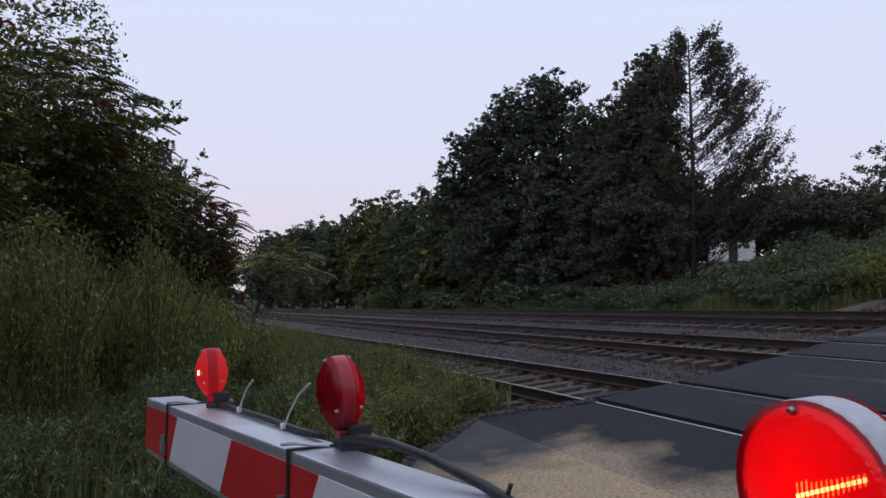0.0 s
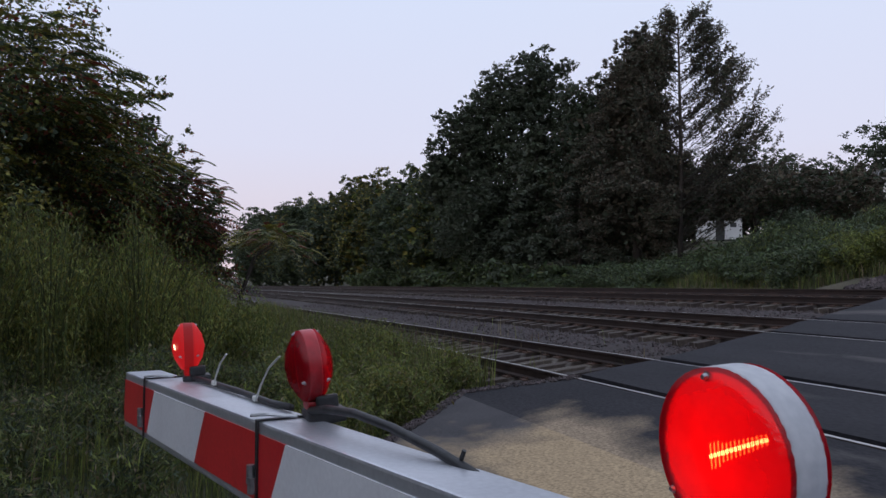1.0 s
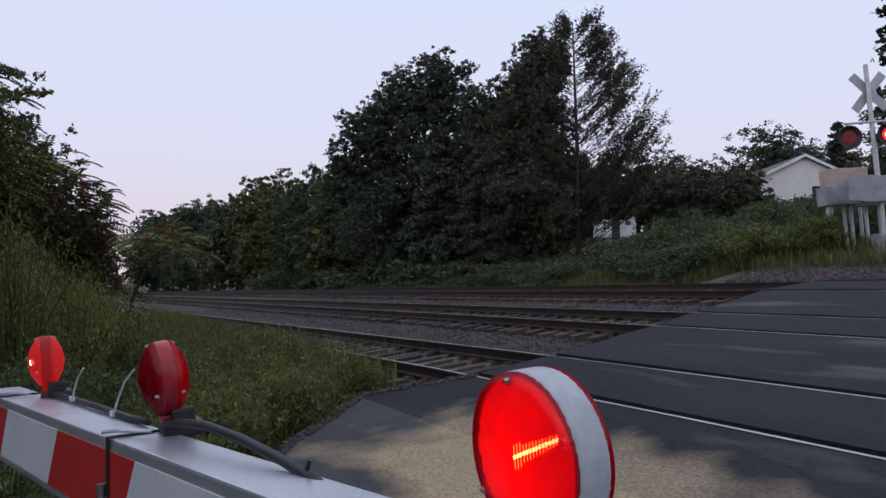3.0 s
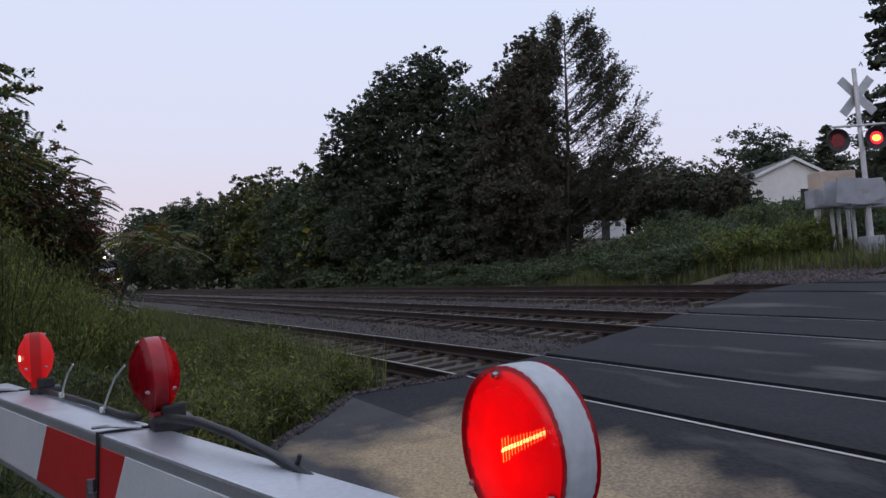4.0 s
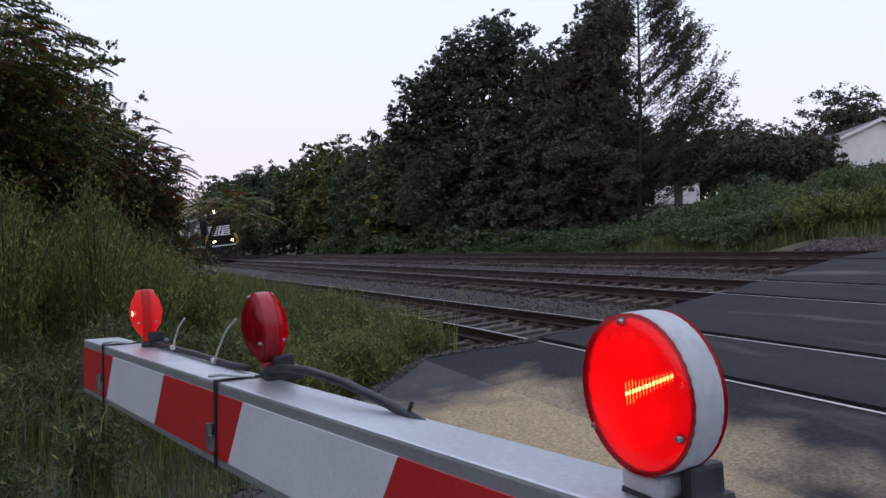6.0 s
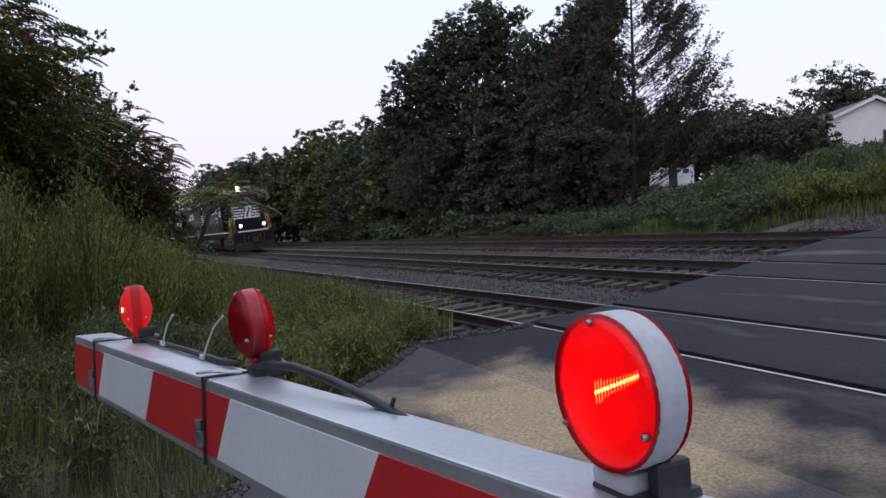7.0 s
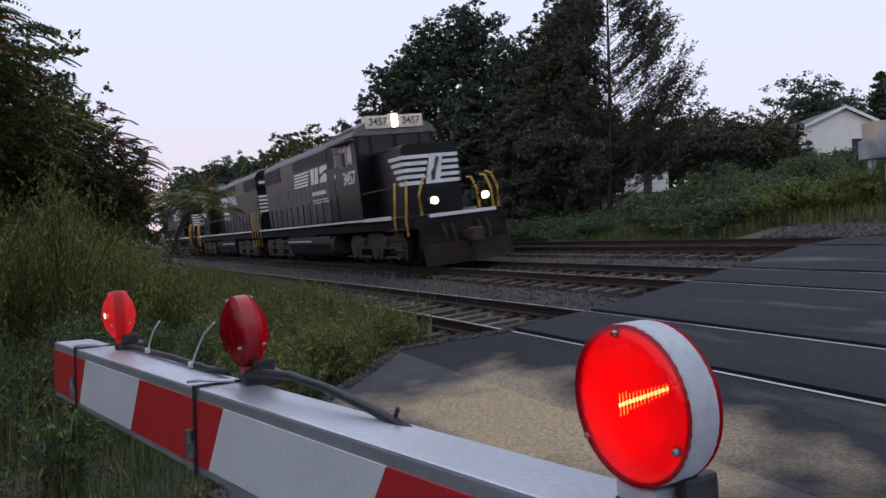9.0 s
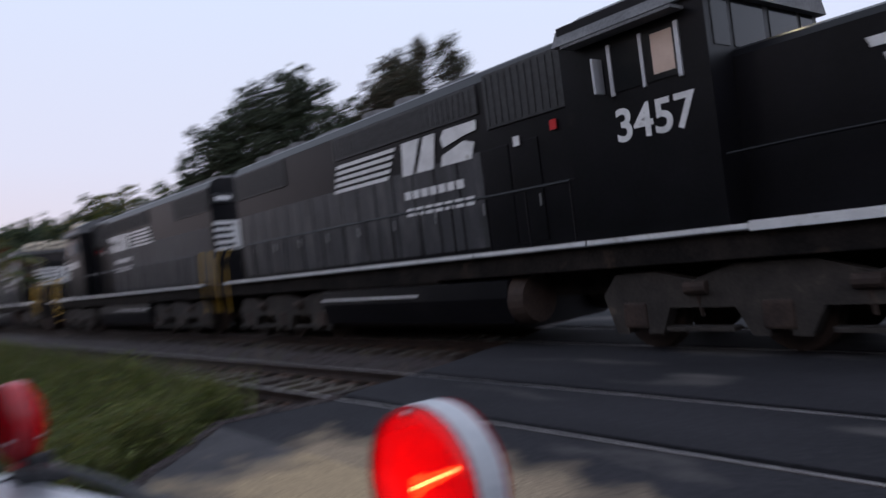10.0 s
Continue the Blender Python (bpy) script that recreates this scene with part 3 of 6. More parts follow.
def clump_points(r, lobes, n, shell=0.55, clumps=22, spread=(0.24, 0.46)):
    """Points in clusters on the lobes (x, y, z, rx, ry, rz), thicker at their skin, leaving gaps between twigs."""
    fine = []
    for l in lobes:
        d = r.normal(0, 1, (clumps, 3))
        d[:, 2] = d[:, 2] * 0.8 + 0.1
        d /= np.linalg.norm(d, axis=1)[:, None]
        c = np.array(l[:3]) + d * np.array(l[3:]) * r.uniform(0.72, 1.06, (clumps, 1))
        s = np.mean(l[3:]) * r.uniform(*spread, (clumps, 1)) * np.array([1.0, 1.0, 0.72])
        fine += np.concatenate((c, s), 1).tolist()
        fine += [[l[0], l[1], l[2], 0.6 * l[3], 0.6 * l[4], 0.6 * l[5]]]
    lobes = fine
    w = np.array([l[3] * l[4] + l[4] * l[5] + l[3] * l[5] for l in lobes])
    twigs = max(20, n // 24)
    pick = r.choice(len(lobes), twigs, p=w / w.sum())
    L = np.array(lobes)[pick]
    d = r.normal(0, 1, (twigs, 3))
    d /= np.linalg.norm(d, axis=1)[:, None]
    rad = shell + (1.06 - shell) * r.uniform(0, 1, (twigs, 1)) ** 0.6
    c = L[:, :3] + d * rad * L[:, 3:]
    size = (L[:, 3:].mean(1) * 0.15)[:, None]
    k = n // twigs
    q = np.repeat(c, k, 0) + r.normal(0, 1, (twigs * k, 3)) * np.repeat(size, k, 0) * np.array([1.0, 1.0, 0.62])
    return q


def inner_points(r, lobes, n):
    """Points spread through the heart of the crown, where the foliage shuts out the sky."""
    L = np.array(lobes)[r.choice(len(lobes), n)]
    d = r.normal(0, 1, (n, 3))
    d /= np.linalg.norm(d, axis=1)[:, None]
    return L[:, :3] + d * L[:, 3:] * (0.80 * r.uniform(0, 1, (n, 1)) ** 0.5)


def frond_mesh(r, lobes, n, mats, share, parent, length=(0.40, 0.75)):
    """Pinnate leaves: pairs of narrow leaflets along a midrib that stands out of the crown and droops at its tip."""
    seeds = clump_points(r, lobes, n * 24 + 600)
    seeds = seeds[r.permutation(len(seeds))[:n]]
    mid = np.mean(np.array(lobes)[:, :3], 0)
    d = seeds - mid
    d[:, 2] = d[:, 2] * 0.25
    d += r.normal(0, 0.55, d.shape) * np.array([1, 1, 0.4])
    d /= np.linalg.norm(d, axis=1)[:, None]
    ln = r.uniform(*length, (n, 1))
    side = np.stack((-d[:, 1], d[:, 0], r.normal(0, 0.12, n)), -1)
    side /= np.linalg.norm(side, axis=1)[:, None]
    down = np.array([0, 0, 1.0])
    quads = []
    for k in range(8):
        u = (k + 1) / 8
        root = seeds + d * ln * u - down * ln * 0.42 * u * u
        for s in (-1, 1):
            reach = ln * 0.30 * (1.1 - 0.55 * u)
            tip = root + (side * s + d * 0.45 - down * 0.42) * reach
            wide = d * ln * 0.045
            quads.append(np.stack((root - wide * 0.4, (root + tip) / 2 - wide, tip, (root + tip) / 2 + wide), 1))
    v = np.concatenate(quads).reshape(-1, 3)
    f = np.arange(len(v)).reshape(-1, 4)
    pick = np.tile(r.choice(len(mats), n, p=share), 16)
    return raw("pinnate_leaves", v.tolist(), f.tolist(), mats, parent, index=pick.tolist())


def trunk_mesh(base, top, r0, limbs, rng, parent, name="trunk"):
    bm = bmesh.new()
    base, top = Vector(base), Vector(top)
    pts = [base.lerp(top, k / 7) + Vector((rng.uniform(-1, 1), rng.uniform(-1, 1), 0)) * r0 * 0.5 * (k > 0) for k in range(8)]
    tube(bm, pts, lambda u: r0 * (1.25 - 0.3 * min(1, u * 6)) * (1 - 0.85 * u) + 0.01, 8)
    for end, start in limbs:
        a = base.lerp(top, start)
        e = Vector(end)
        mid = a.lerp(e, 0.5) + Vector((0, 0, -0.06 * (e - a).length))
        tube(bm, [a, mid, e], lambda u: r0 * 0.38 * (1 - start) * (1 - 0.8 * u) + 0.012, 5)
    return part(name, bm, M["bark"], parent, smooth=True)


def broad_tree(x, y, top, lobes, n, leaf, mats, share, label, seed, category="tree", group="", r0=0.22, droop=0.15, frond=0, heart=0, clumps=22, spread=(0.24, 0.46)):
    """lobes are given relative to the foot of the tree."""
    z = ground_z(x, y) - 0.05
    if group == FAR and not heart:
        lobes = [(a, b, c, 1.13 * d, 1.13 * e, 1.1 * f) for a, b, c, d, e, f in lobes]
    t = thing("tree", label, category, group, at=pose(x, y, z))
    r, rng = np.random.RandomState(seed), random.Random(seed)
    limbs = []
    for l in lobes:
        for _ in range(3):
            limbs.append(((l[0] + rng.uniform(-.6, .6) * l[3], l[1] + rng.uniform(-.6, .6) * l[4], l[2] + rng.uniform(-.3, .7) * l[5]), rng.uniform(0.2, 0.7)))
    trunk_mesh((0, 0, 0), (rng.uniform(-.3, .3), rng.uniform(-.3, .3), top * 0.86), r0, limbs, rng, t)
    pts = clump_points(r, lobes, n, clumps=clumps, spread=spread)
    leaf_mesh("crown", pts, leaf, mats, r, t, share, droop=droop)
    if heart:
        leaf_mesh("inner_foliage", inner_points(r, lobes, heart), (leaf[1] * 1.6, leaf[1] * 2.6), mats, r, t, share)
    if frond:
        frond_mesh(r, lobes, frond, mats, share, t)
    return t


def spire_tree(x, y, height, radius, n, leaf, mats, share, label, seed, group="", bare=0.08, name="conifer", slope=-0.25):
    """A conifer: whorls of boughs, each carrying drooping sprays."""
    z = ground_z(x, y) - 0.05
    t = thing(name, label, "tree", group, at=pose(x, y, z))
    r, rng = np.random.RandomState(seed), random.Random(seed)
    bm = bmesh.new()
    tube(bm, [(0, 0, 0), (0.02, 0, height * 0.5), (0, 0, height)], lambda u: height * 0.016 * (1 - 0.93 * u) + 0.01, 8)
    pts = []
    boughs = int(height * 9)
    per = n // boughs
    for k in range(boughs):
        u = bare + (1 - bare) * (k / boughs) ** 0.9
        ln = radius * (1 - u) ** 0.75 * rng.uniform(0.65, 1.15) + 0.15
        a = rng.uniform(0, 6.283)
        foot = Vector((0, 0, height * u))
        tip = foot + Vector((ln * math.cos(a), ln * math.sin(a), ln * slope))
        if ln > 0.5:
            tube(bm, [foot, foot.lerp(tip, 0.5) + Vector((0, 0, 0.05 * ln)), tip], lambda q: 0.03 * (1 - 0.8 * q) + 0.004, 4)
        q = r.uniform(0.15, 1.0, (per, 1)) ** 0.7
        base = np.array(foot)[None] * (1 - q) + np.array(tip)[None] * q
        pts.append(base + r.normal(0, 1, (per, 3)) * np.array([0.16, 0.16, 0.09]) * (0.5 + ln * 0.35))
    part("trunk", bm, M["bark"], t, smooth=True)
    leaf_mesh("crown", np.concatenate(pts), leaf, mats, r, t, share, droop=0.35)
    return t


FAR = "trees beyond the tracks"
dark, pine, brown, yellow, green, vine = (M[k] for k in ("leaf_dark", "leaf_pine", "leaf_brown", "leaf_yellow", "leaf_green", "leaf_vine"))

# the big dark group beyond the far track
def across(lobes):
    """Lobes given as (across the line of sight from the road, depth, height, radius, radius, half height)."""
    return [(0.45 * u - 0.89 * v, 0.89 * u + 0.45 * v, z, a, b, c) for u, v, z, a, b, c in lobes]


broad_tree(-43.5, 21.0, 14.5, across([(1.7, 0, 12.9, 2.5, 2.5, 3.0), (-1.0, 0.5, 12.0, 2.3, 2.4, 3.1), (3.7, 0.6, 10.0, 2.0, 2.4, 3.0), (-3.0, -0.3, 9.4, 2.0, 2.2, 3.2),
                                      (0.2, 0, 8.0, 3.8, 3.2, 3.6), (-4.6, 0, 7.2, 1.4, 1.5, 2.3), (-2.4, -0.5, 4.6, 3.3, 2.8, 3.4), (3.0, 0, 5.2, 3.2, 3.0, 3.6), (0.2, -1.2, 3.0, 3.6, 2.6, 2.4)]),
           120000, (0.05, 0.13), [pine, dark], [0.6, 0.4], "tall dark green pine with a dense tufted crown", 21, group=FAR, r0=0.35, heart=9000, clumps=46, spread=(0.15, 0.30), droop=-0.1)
broad_tree(-35.5, 22.8, 13, [(0, 0, 8.2, 2.8, 2.6, 3.6), (1.2, 0.6, 4.4, 4.0, 3.2, 3.8), (-1.4, -0.8, 4.2, 3.6, 3.0, 3.4)], 60000, (0.07, 0.16), [dark, pine, brown], [0.55, 0.35, 0.1],
           "dark broadleaf tree standing close to a conifer", 23, group=FAR, r0=0.3, heart=5000, clumps=36, spread=(0.18, 0.34))
spire_tree(-37.0, 19.6, 9.5, 3.0, 24000, (0.08, 0.19), [pine, dark], [0.8, 0.2], "dark green spruce among broadleaf trees", 24, FAR)
spire_tree(-32.5, 19.8, 8.0, 2.8, 30000, (0.045, 0.11), [pine, brown], [0.75, 0.25], "dark green spruce with low drooping boughs", 25, FAR)
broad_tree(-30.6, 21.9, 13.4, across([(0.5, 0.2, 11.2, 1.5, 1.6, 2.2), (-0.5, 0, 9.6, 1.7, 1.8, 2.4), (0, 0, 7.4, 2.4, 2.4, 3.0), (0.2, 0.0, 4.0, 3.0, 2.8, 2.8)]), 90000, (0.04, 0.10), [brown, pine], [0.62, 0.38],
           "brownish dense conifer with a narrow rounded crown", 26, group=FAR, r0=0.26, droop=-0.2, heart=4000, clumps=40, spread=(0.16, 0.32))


def thin_conifer():
    """The half-bare conifer whose boughs sweep up to one side, tufted towards their ends."""
    t = thing("conifer", "tall thin conifer with sparse upswept brownish boughs", "tree", FAR, at=pose(-28.1, 22.6, ground_z(-28.1, 22.6) - 0.05))
    r, rng = np.random.RandomState(31), random.Random(31)
    bm = bmesh.new()
    tube(bm, [(0, 0, 0), (0.05, 0.05, 6.4), (-0.05, 0.0, 13.0)], lambda u: 0.17 * (1 - 0.92 * u) + 0.012, 8)
    pts, far = [], Vector((0.45, 0.89, 0))
    for k in range(170):
        zt = 4.6 + 8.6 * (k / 170) ** 0.85
        right = rng.random() < 0.62
        wide = float(np.interp(zt, [4.8, 5.8, 7.4, 8.5, 10.9, 12.4, 13.3], [4.6, 5.1, 4.7, 3.9, 2.7, 1.7, 0.7]))
        ln = wide * rng.uniform(0.45, 1.02) * (1.0 if right else 0.55)
        away = ((far if right else -far) + Vector((rng.uniform(-1, 1), rng.uniform(-1, 1), 0)) * 0.55).normalized()
        foot = Vector((0, 0, max(1.2, zt - ln * rng.uniform(0.75, 1.05))))
        tip = Vector((0, 0, zt)) + away * ln
        foot.z = max(1.0, foot.z + rng.uniform(-0.5, 0.5))
        sag = (Vector((0, 0, -0.10)) + Vector((rng.uniform(-1, 1), rng.uniform(-1, 1), rng.uniform(-1, 1))) * 0.09) * ln
        bow = [foot.lerp(tip, q) + sag * (1 - (2 * q - 1) ** 2) + Vector((rng.uniform(-1, 1), rng.uniform(-1, 1), rng.uniform(-1, 1))) * 0.05 * (0 < q < 1) for q in (0, 0.2, 0.4, 0.6, 0.8, 1.0)]
        tube(bm, bow, lambda q: 0.014 * (1 - 0.8 * q) + 0.005, 4)
        for _ in range(int(5 + 7 * ln + (9 if zt > 10.5 else 0))):
            q = rng.random() ** 0.6
            b0 = foot.lerp(tip, q) + sag * (1 - (2 * q - 1) ** 2)
            reach = rng.uniform(0.25, 0.75)
            tw = b0 + (away * 0.7 + Vector((rng.uniform(-.6, .6), rng.uniform(-.6, .6), rng.uniform(0.1, 1.4)))).normalized() * reach
            tube(bm, [b0, tw], lambda v: 0.007 * (1 - 0.6 * v), 3)
            if q > 0.35 or zt > 9 or rng.random() < 0.4:
                m = int((17 if q > 0.6 else 6) * reach) + 4
                f = r.uniform(0.1, 1.1, (m, 1))
                pts.append(np.array(b0)[None] * (1 - f) + np.array(tw)[None] * f + r.normal(0, 0.055, (m, 3)))
    part("trunk", bm, M["bark"], t, smooth=True)
    leaf_mesh("crown", np.concatenate(pts), (0.04, 0.095), [brown, pine], r, t, [0.45, 0.55], droop=-0.3)


thin_conifer()
broad_tree(-27.5, 26.5, 5.5, [(0, 0, 4.2, 3.2, 2.6, 1.1), (2.2, 2.4, 3.8, 2.4, 2.2, 0.9)], 20000, (0.07, 0.15), [brown, dark], [0.6, 0.4],
           "low brownish tree under the thin conifer", 32, group=FAR)

# line of trees along the far side of the railway, into the distance
rl = random.Random(5)
for k, (x, y, h, w, kinds, share, words) in enumerate((
        (-56, 20.5, 10.5, 3.4, [dark, green, yellow], [0.6, 0.3, 0.1], "dark broadleaf tree in the railway tree line"),
        (-52, 22.5, 9.0, 3.0, [dark, green], [0.85, 0.15], "dark green broadleaf tree in the tree line"),
        (-65, 21.0, 11.6, 3.6, [dark, green], [0.85, 0.15], "dark green broadleaf tree in the tree line"),
        (-75, 20.5, 12.6, 3.0, [yellow, green, dark], [0.30, 0.25, 0.45], "yellowing green broadleaf tree in the tree line"),
        (-84, 20.5, 13.4, 3.0, [green, yellow, dark], [0.28, 0.22, 0.50], "yellowing green broadleaf tree in the tree line"),
        (-92, 19.5, 12.4, 4.6, [dark, yellow], [0.86, 0.14], "dull green broadleaf tree far along the railway"),
        (-105, 19.5, 13.2, 5.0, [dark, green], [0.85, 0.15], "dull green broadleaf tree far along the railway"),
        (-126, 20.0, 15.4, 5.6, [dark, yellow], [0.86, 0.14], "dull green broadleaf tree far along the railway"),
        (-146, 19.0, 16.4, 6.5, [dark, green], [0.88, 0.12], "dull green broadleaf tree far along the railway"),
        (-172, 21.0, 18.5, 7.0, [dark, green], [0.88, 0.12], "dull green broadleaf tree closing the view along the railway"),
        (-165, -6.0, 13.0, 7.0, [dark, green], [0.88, 0.12], "dull green broadleaf tree far along the railway"),
        (-385, 8.0, 22.0, 16.0, [dark, green], [0.88, 0.12], "dull green trees closing the view along the railway"))):
    lobes = [(0, 0, h * 0.62, w, w, h * 0.36), (rl.uniform(-1, 1) * w * .5, -w * 0.4, h * 0.34, w * 0.95, w * 0.8, h * 0.32), (w * 0.5, rl.uniform(-.4, .4) * w, h * 0.45, w * 0.8, w * 0.8, h * 0.3),
             (-w * 0.6, -w * 0.2, h * 0.3, w * 0.8, w * 0.8, h * 0.28)]
    broad_tree(x, y, h, lobes, 30000, (0.06 + 0.0008 * -x, 0.12 + 0.0014 * -x), kinds, share, words, 50 + k, group=FAR, heart=3000, clumps=30, spread=(0.20, 0.36))

for k, (x, y, h) in enumerate(((-38, -0.4, 3.6), (-46, -0.8, 4.0), (-55, -0.9, 4.2), (-66, -1.4, 4.6), (-80, -2.2, 5.2), (-96, -3.0, 5.8), (-115, -4.0, 6.6), (-140, -5.0, 8.0), (-190, 1.5, 10.0), (-215, 8.5, 12.0))):
    w = 1.6 + 0.016 * -x
    broad_tree(x, y, h, [(0, 0, h * 0.55, w, w, h * 0.4), (-w, 0.1, h * 0.4, w, w * 0.8, h * 0.36), (w, -0.2, h * 0.35, w, w * 0.8, h * 0.33)], 9000, (0.07 + 0.0008 * -x, 0.14 + 0.0014 * -x), [dark, green], [0.6, 0.4],
               "low leafy tree along the near side of the railway", 860 + k, group="low trees along the railway")

# wooded hill behind the houses
for k, (x, y, h, w) in enumerate(((-74, 46, 11, 6), (-70, 56, 11, 6.5), (-66, 66, 11, 6.5), (-60, 74, 11, 7), (-54, 80, 10.6, 7), (-46, 86, 9.5, 7), (-38, 92, 8.5, 7), (-58, 48, 8.0, 5), (-80, 36, 9.5, 6), (-54, 34, 8, 5), (-62, 28, 8.5, 5))):
    lobes = [(0, 0, h * 0.6, w, w, h * 0.36), (w * .5, -w * 0.3, h * 0.36, w * 0.9, w * 0.8, h * 0.34), (-w * .5, -w * 0.3, h * 0.36, w * 0.9, w * 0.8, h * 0.34)]
    broad_tree(x, y, h, lobes, 15000, (0.13, 0.29), [dark, pine], [0.75, 0.25], "dark broadleaf tree on the wooded hill", 80 + k, group="trees on the hill")
spire_tree(-45.0, 59, 7.6, 2.4, 14000, (0.13, 0.28), [pine, dark], [0.7, 0.3], "dark spruce behind the white house", 95, "spruces by the house")
spire_tree(-36.5, 55.5, 7.6, 2.2, 14000, (0.10, 0.22), [pine, dark], [0.7, 0.3], "dark spruce close behind the white house", 98, "spruces by the house")
broad_tree(-43.5, 58.0, 5.6, [(0, 0, 5.6, 2.3, 2.2, 1.9), (1.6, 0.8, 4.0, 2.2, 2.0, 1.8), (-0.8, -0.5, 3.0, 1.6, 1.8, 1.5)], 16000, (0.08, 0.17), [pine, dark], [0.6, 0.4], "dark rounded tree beside the white house", 96, group="trees by the house")
spire_tree(-19.2, 36, 16, 3.0, 13000, (0.10, 0.24), [pine, dark], [0.8, 0.2], "tall dark spruce behind the crossing signal", 97, "spruces by the house")

# trees on the near side of the railway
NEAR = "trees beside the road"
broad_tree(-17.5, -5.0, 10.0, [(0, 0.2, 7.2, 3.0, 2.7, 2.8), (1.0, 1.8, 5.4, 2.3, 2.0, 2.0), (-0.4, 0.6, 3.2, 2.8, 2.4, 2.0), (1.5, -1.5, 4.2, 2.4, 2.2, 2.2), (0.2, 3.4, 5.2, 1.6, 1.5, 1.7)], 52000, (0.04, 0.09),
           [dark, green, yellow, M["leaf_red"]], [0.26, 0.36, 0.28, 0.10], "leafy roadside tree with drooping pinnate leaves turning yellow", 41, group=NEAR, droop=0.4, frond=3000)
broad_tree(-19.5, -0.6, 5.6, [(0, 0.1, 3.7, 1.9, 1.5, 1.8), (0.4, -1.2, 4.4, 1.8, 1.6, 1.8), (0.6, 0.7, 2.2, 1.5, 1.2, 1.4), (0.2, 0.5, 3.3, 1.4, 1.0, 1.5)], 28000, (0.04, 0.09), [dark, brown, M["leaf_red"], green], [0.24, 0.14, 0.24, 0.38],
           "small dark tree with some reddened leaves", 42, group=NEAR, droop=0.4, r0=0.12, frond=1400)
broad_tree(-26.0, -0.5, 5.6, [(0, 0, 3.3, 1.7, 1.2, 1.7), (0.3, 0.2, 1.8, 1.9, 1.3, 1.5)], 24000, (0.035, 0.08), [dark, green], [0.75, 0.25], "dark small tree beside the railway", 43, group=NEAR, r0=0.12, frond=500)
broad_tree(-14.0, -5.6, 7.6, [(0, 0, 4.8, 2.4, 2.2, 2.4), (0.6, 1.0, 2.6, 2.4, 2.0, 2.0)], 24000, (0.04, 0.09), [green, yellow, dark], [0.34, 0.40, 0.26], "leafy roadside tree turning yellow", 44, group=NEAR, droop=0.35, frond=1500)

for k, (x, y, h, w) in enumerate(((-23.5, -8.5, 11, 3.4), (-22.5, -4.6, 6.5, 2.6), (-27.5, -2.6, 5.2, 2.0), (-30, -6, 8, 3.0), (-18, -9.5, 11, 3.2))):
    broad_tree(x, y, h, [(0, 0, h * 0.62, w, w, h * 0.36), (w * .4, w * .3, h * 0.36, w, w, h * 0.32), (-w * .4, -w * 0.2, h * 0.28, w, w, h * 0.28)], 8000, (0.12, 0.26), [dark, green, brown], [0.6, 0.25, 0.15],
               "dark leafy tree further back from the road", 45 + k * 3, group=NEAR)


def shrub(x, y, h, w, n, leaf, mats, share, label, seed, group="", name="shrub", stems=9, rise=0.0, bare=0.12, flat=0.0):
    t = thing(name, label, "shrub", group, at=pose(x, y, ground_z(x, y) - 0.03))
    r, rng = np.random.RandomState(seed), random.Random(seed)
    bm, pts = bmesh.new(), []
    for k in range(stems):
        a, q = rng.uniform(0, 6.283), rng.uniform(0.2, 1.0)
        top = Vector((w * q * math.cos(a), w * q * math.sin(a), h * max(flat, rng.uniform(0.7, 1.05) * (1.05 - 0.3 * q))))
        mid = top * 0.5 + Vector((0, 0, h * 0.12))
        tube(bm, [(0.15 * math.cos(a), 0.15 * math.sin(a), 0), mid, top], lambda u: 0.016 * (1 - 0.8 * u) + 0.003, 4)
        m = n // stems
        u = r.uniform(bare, 1.05, (m, 1))
        c = np.array(mid)[None] * 2 * u * (1 - u) + np.array(top)[None] * u ** 2
        pts.append(c + r.normal(0, 1, (m, 3)) * np.array([w * 0.17, w * 0.17, h * 0.05]))
    part("stem", bm, M["leaf_green"] if rise > 0.7 else M["bark"], t)["kind"] = "stuff"
    leaf_mesh("foliage", np.concatenate(pts), leaf, mats, r, t, share, long=2.6 if not rise else 5.0, up=0.1, rise=rise)
    return t


def blades(name, pts, height, width, mats, share, seed, label, lean=0.28, category="grass"):
    """Grass blades bent once, as one mesh."""
    r = np.random.RandomState(seed)
    n = len(pts)
    a = r.uniform(0, 6.283, n)
    h = r.uniform(*height, n)
    w = r.uniform(*width, n)
    side = np.stack((np.cos(a), np.sin(a), np.zeros(n)), -1) * w[:, None] * 0.5
    b = r.uniform(0, 6.283, n)
    bend = np.stack((np.cos(b), np.sin(b), np.zeros(n)), -1) * (h * np.abs(r.normal(0, lean, n)))[:, None]
    up = np.stack((np.zeros(n), np.zeros(n), h), -1)
    mid = pts + up * 0.58 + bend * 0.35
    tip = pts + up * r.uniform(0.88, 1.0, n)[:, None] + bend
    v = np.stack((pts - side, pts + side, mid + side * 0.8, mid - side * 0.8, tip), 1).reshape(-1, 3)
    k = 5 * np.arange(n)
    faces = np.stack((k, k + 1, k + 2, k + 3), -1).tolist() + np.stack((k + 3, k + 2, k + 4), -1).tolist()
    pick = r.choice(len(mats), n, p=share)
    ob = raw(name, v.tolist(), faces, mats, index=np.concatenate((pick, pick)).tolist())
    return tagged(ob, label, category, kind="stuff")


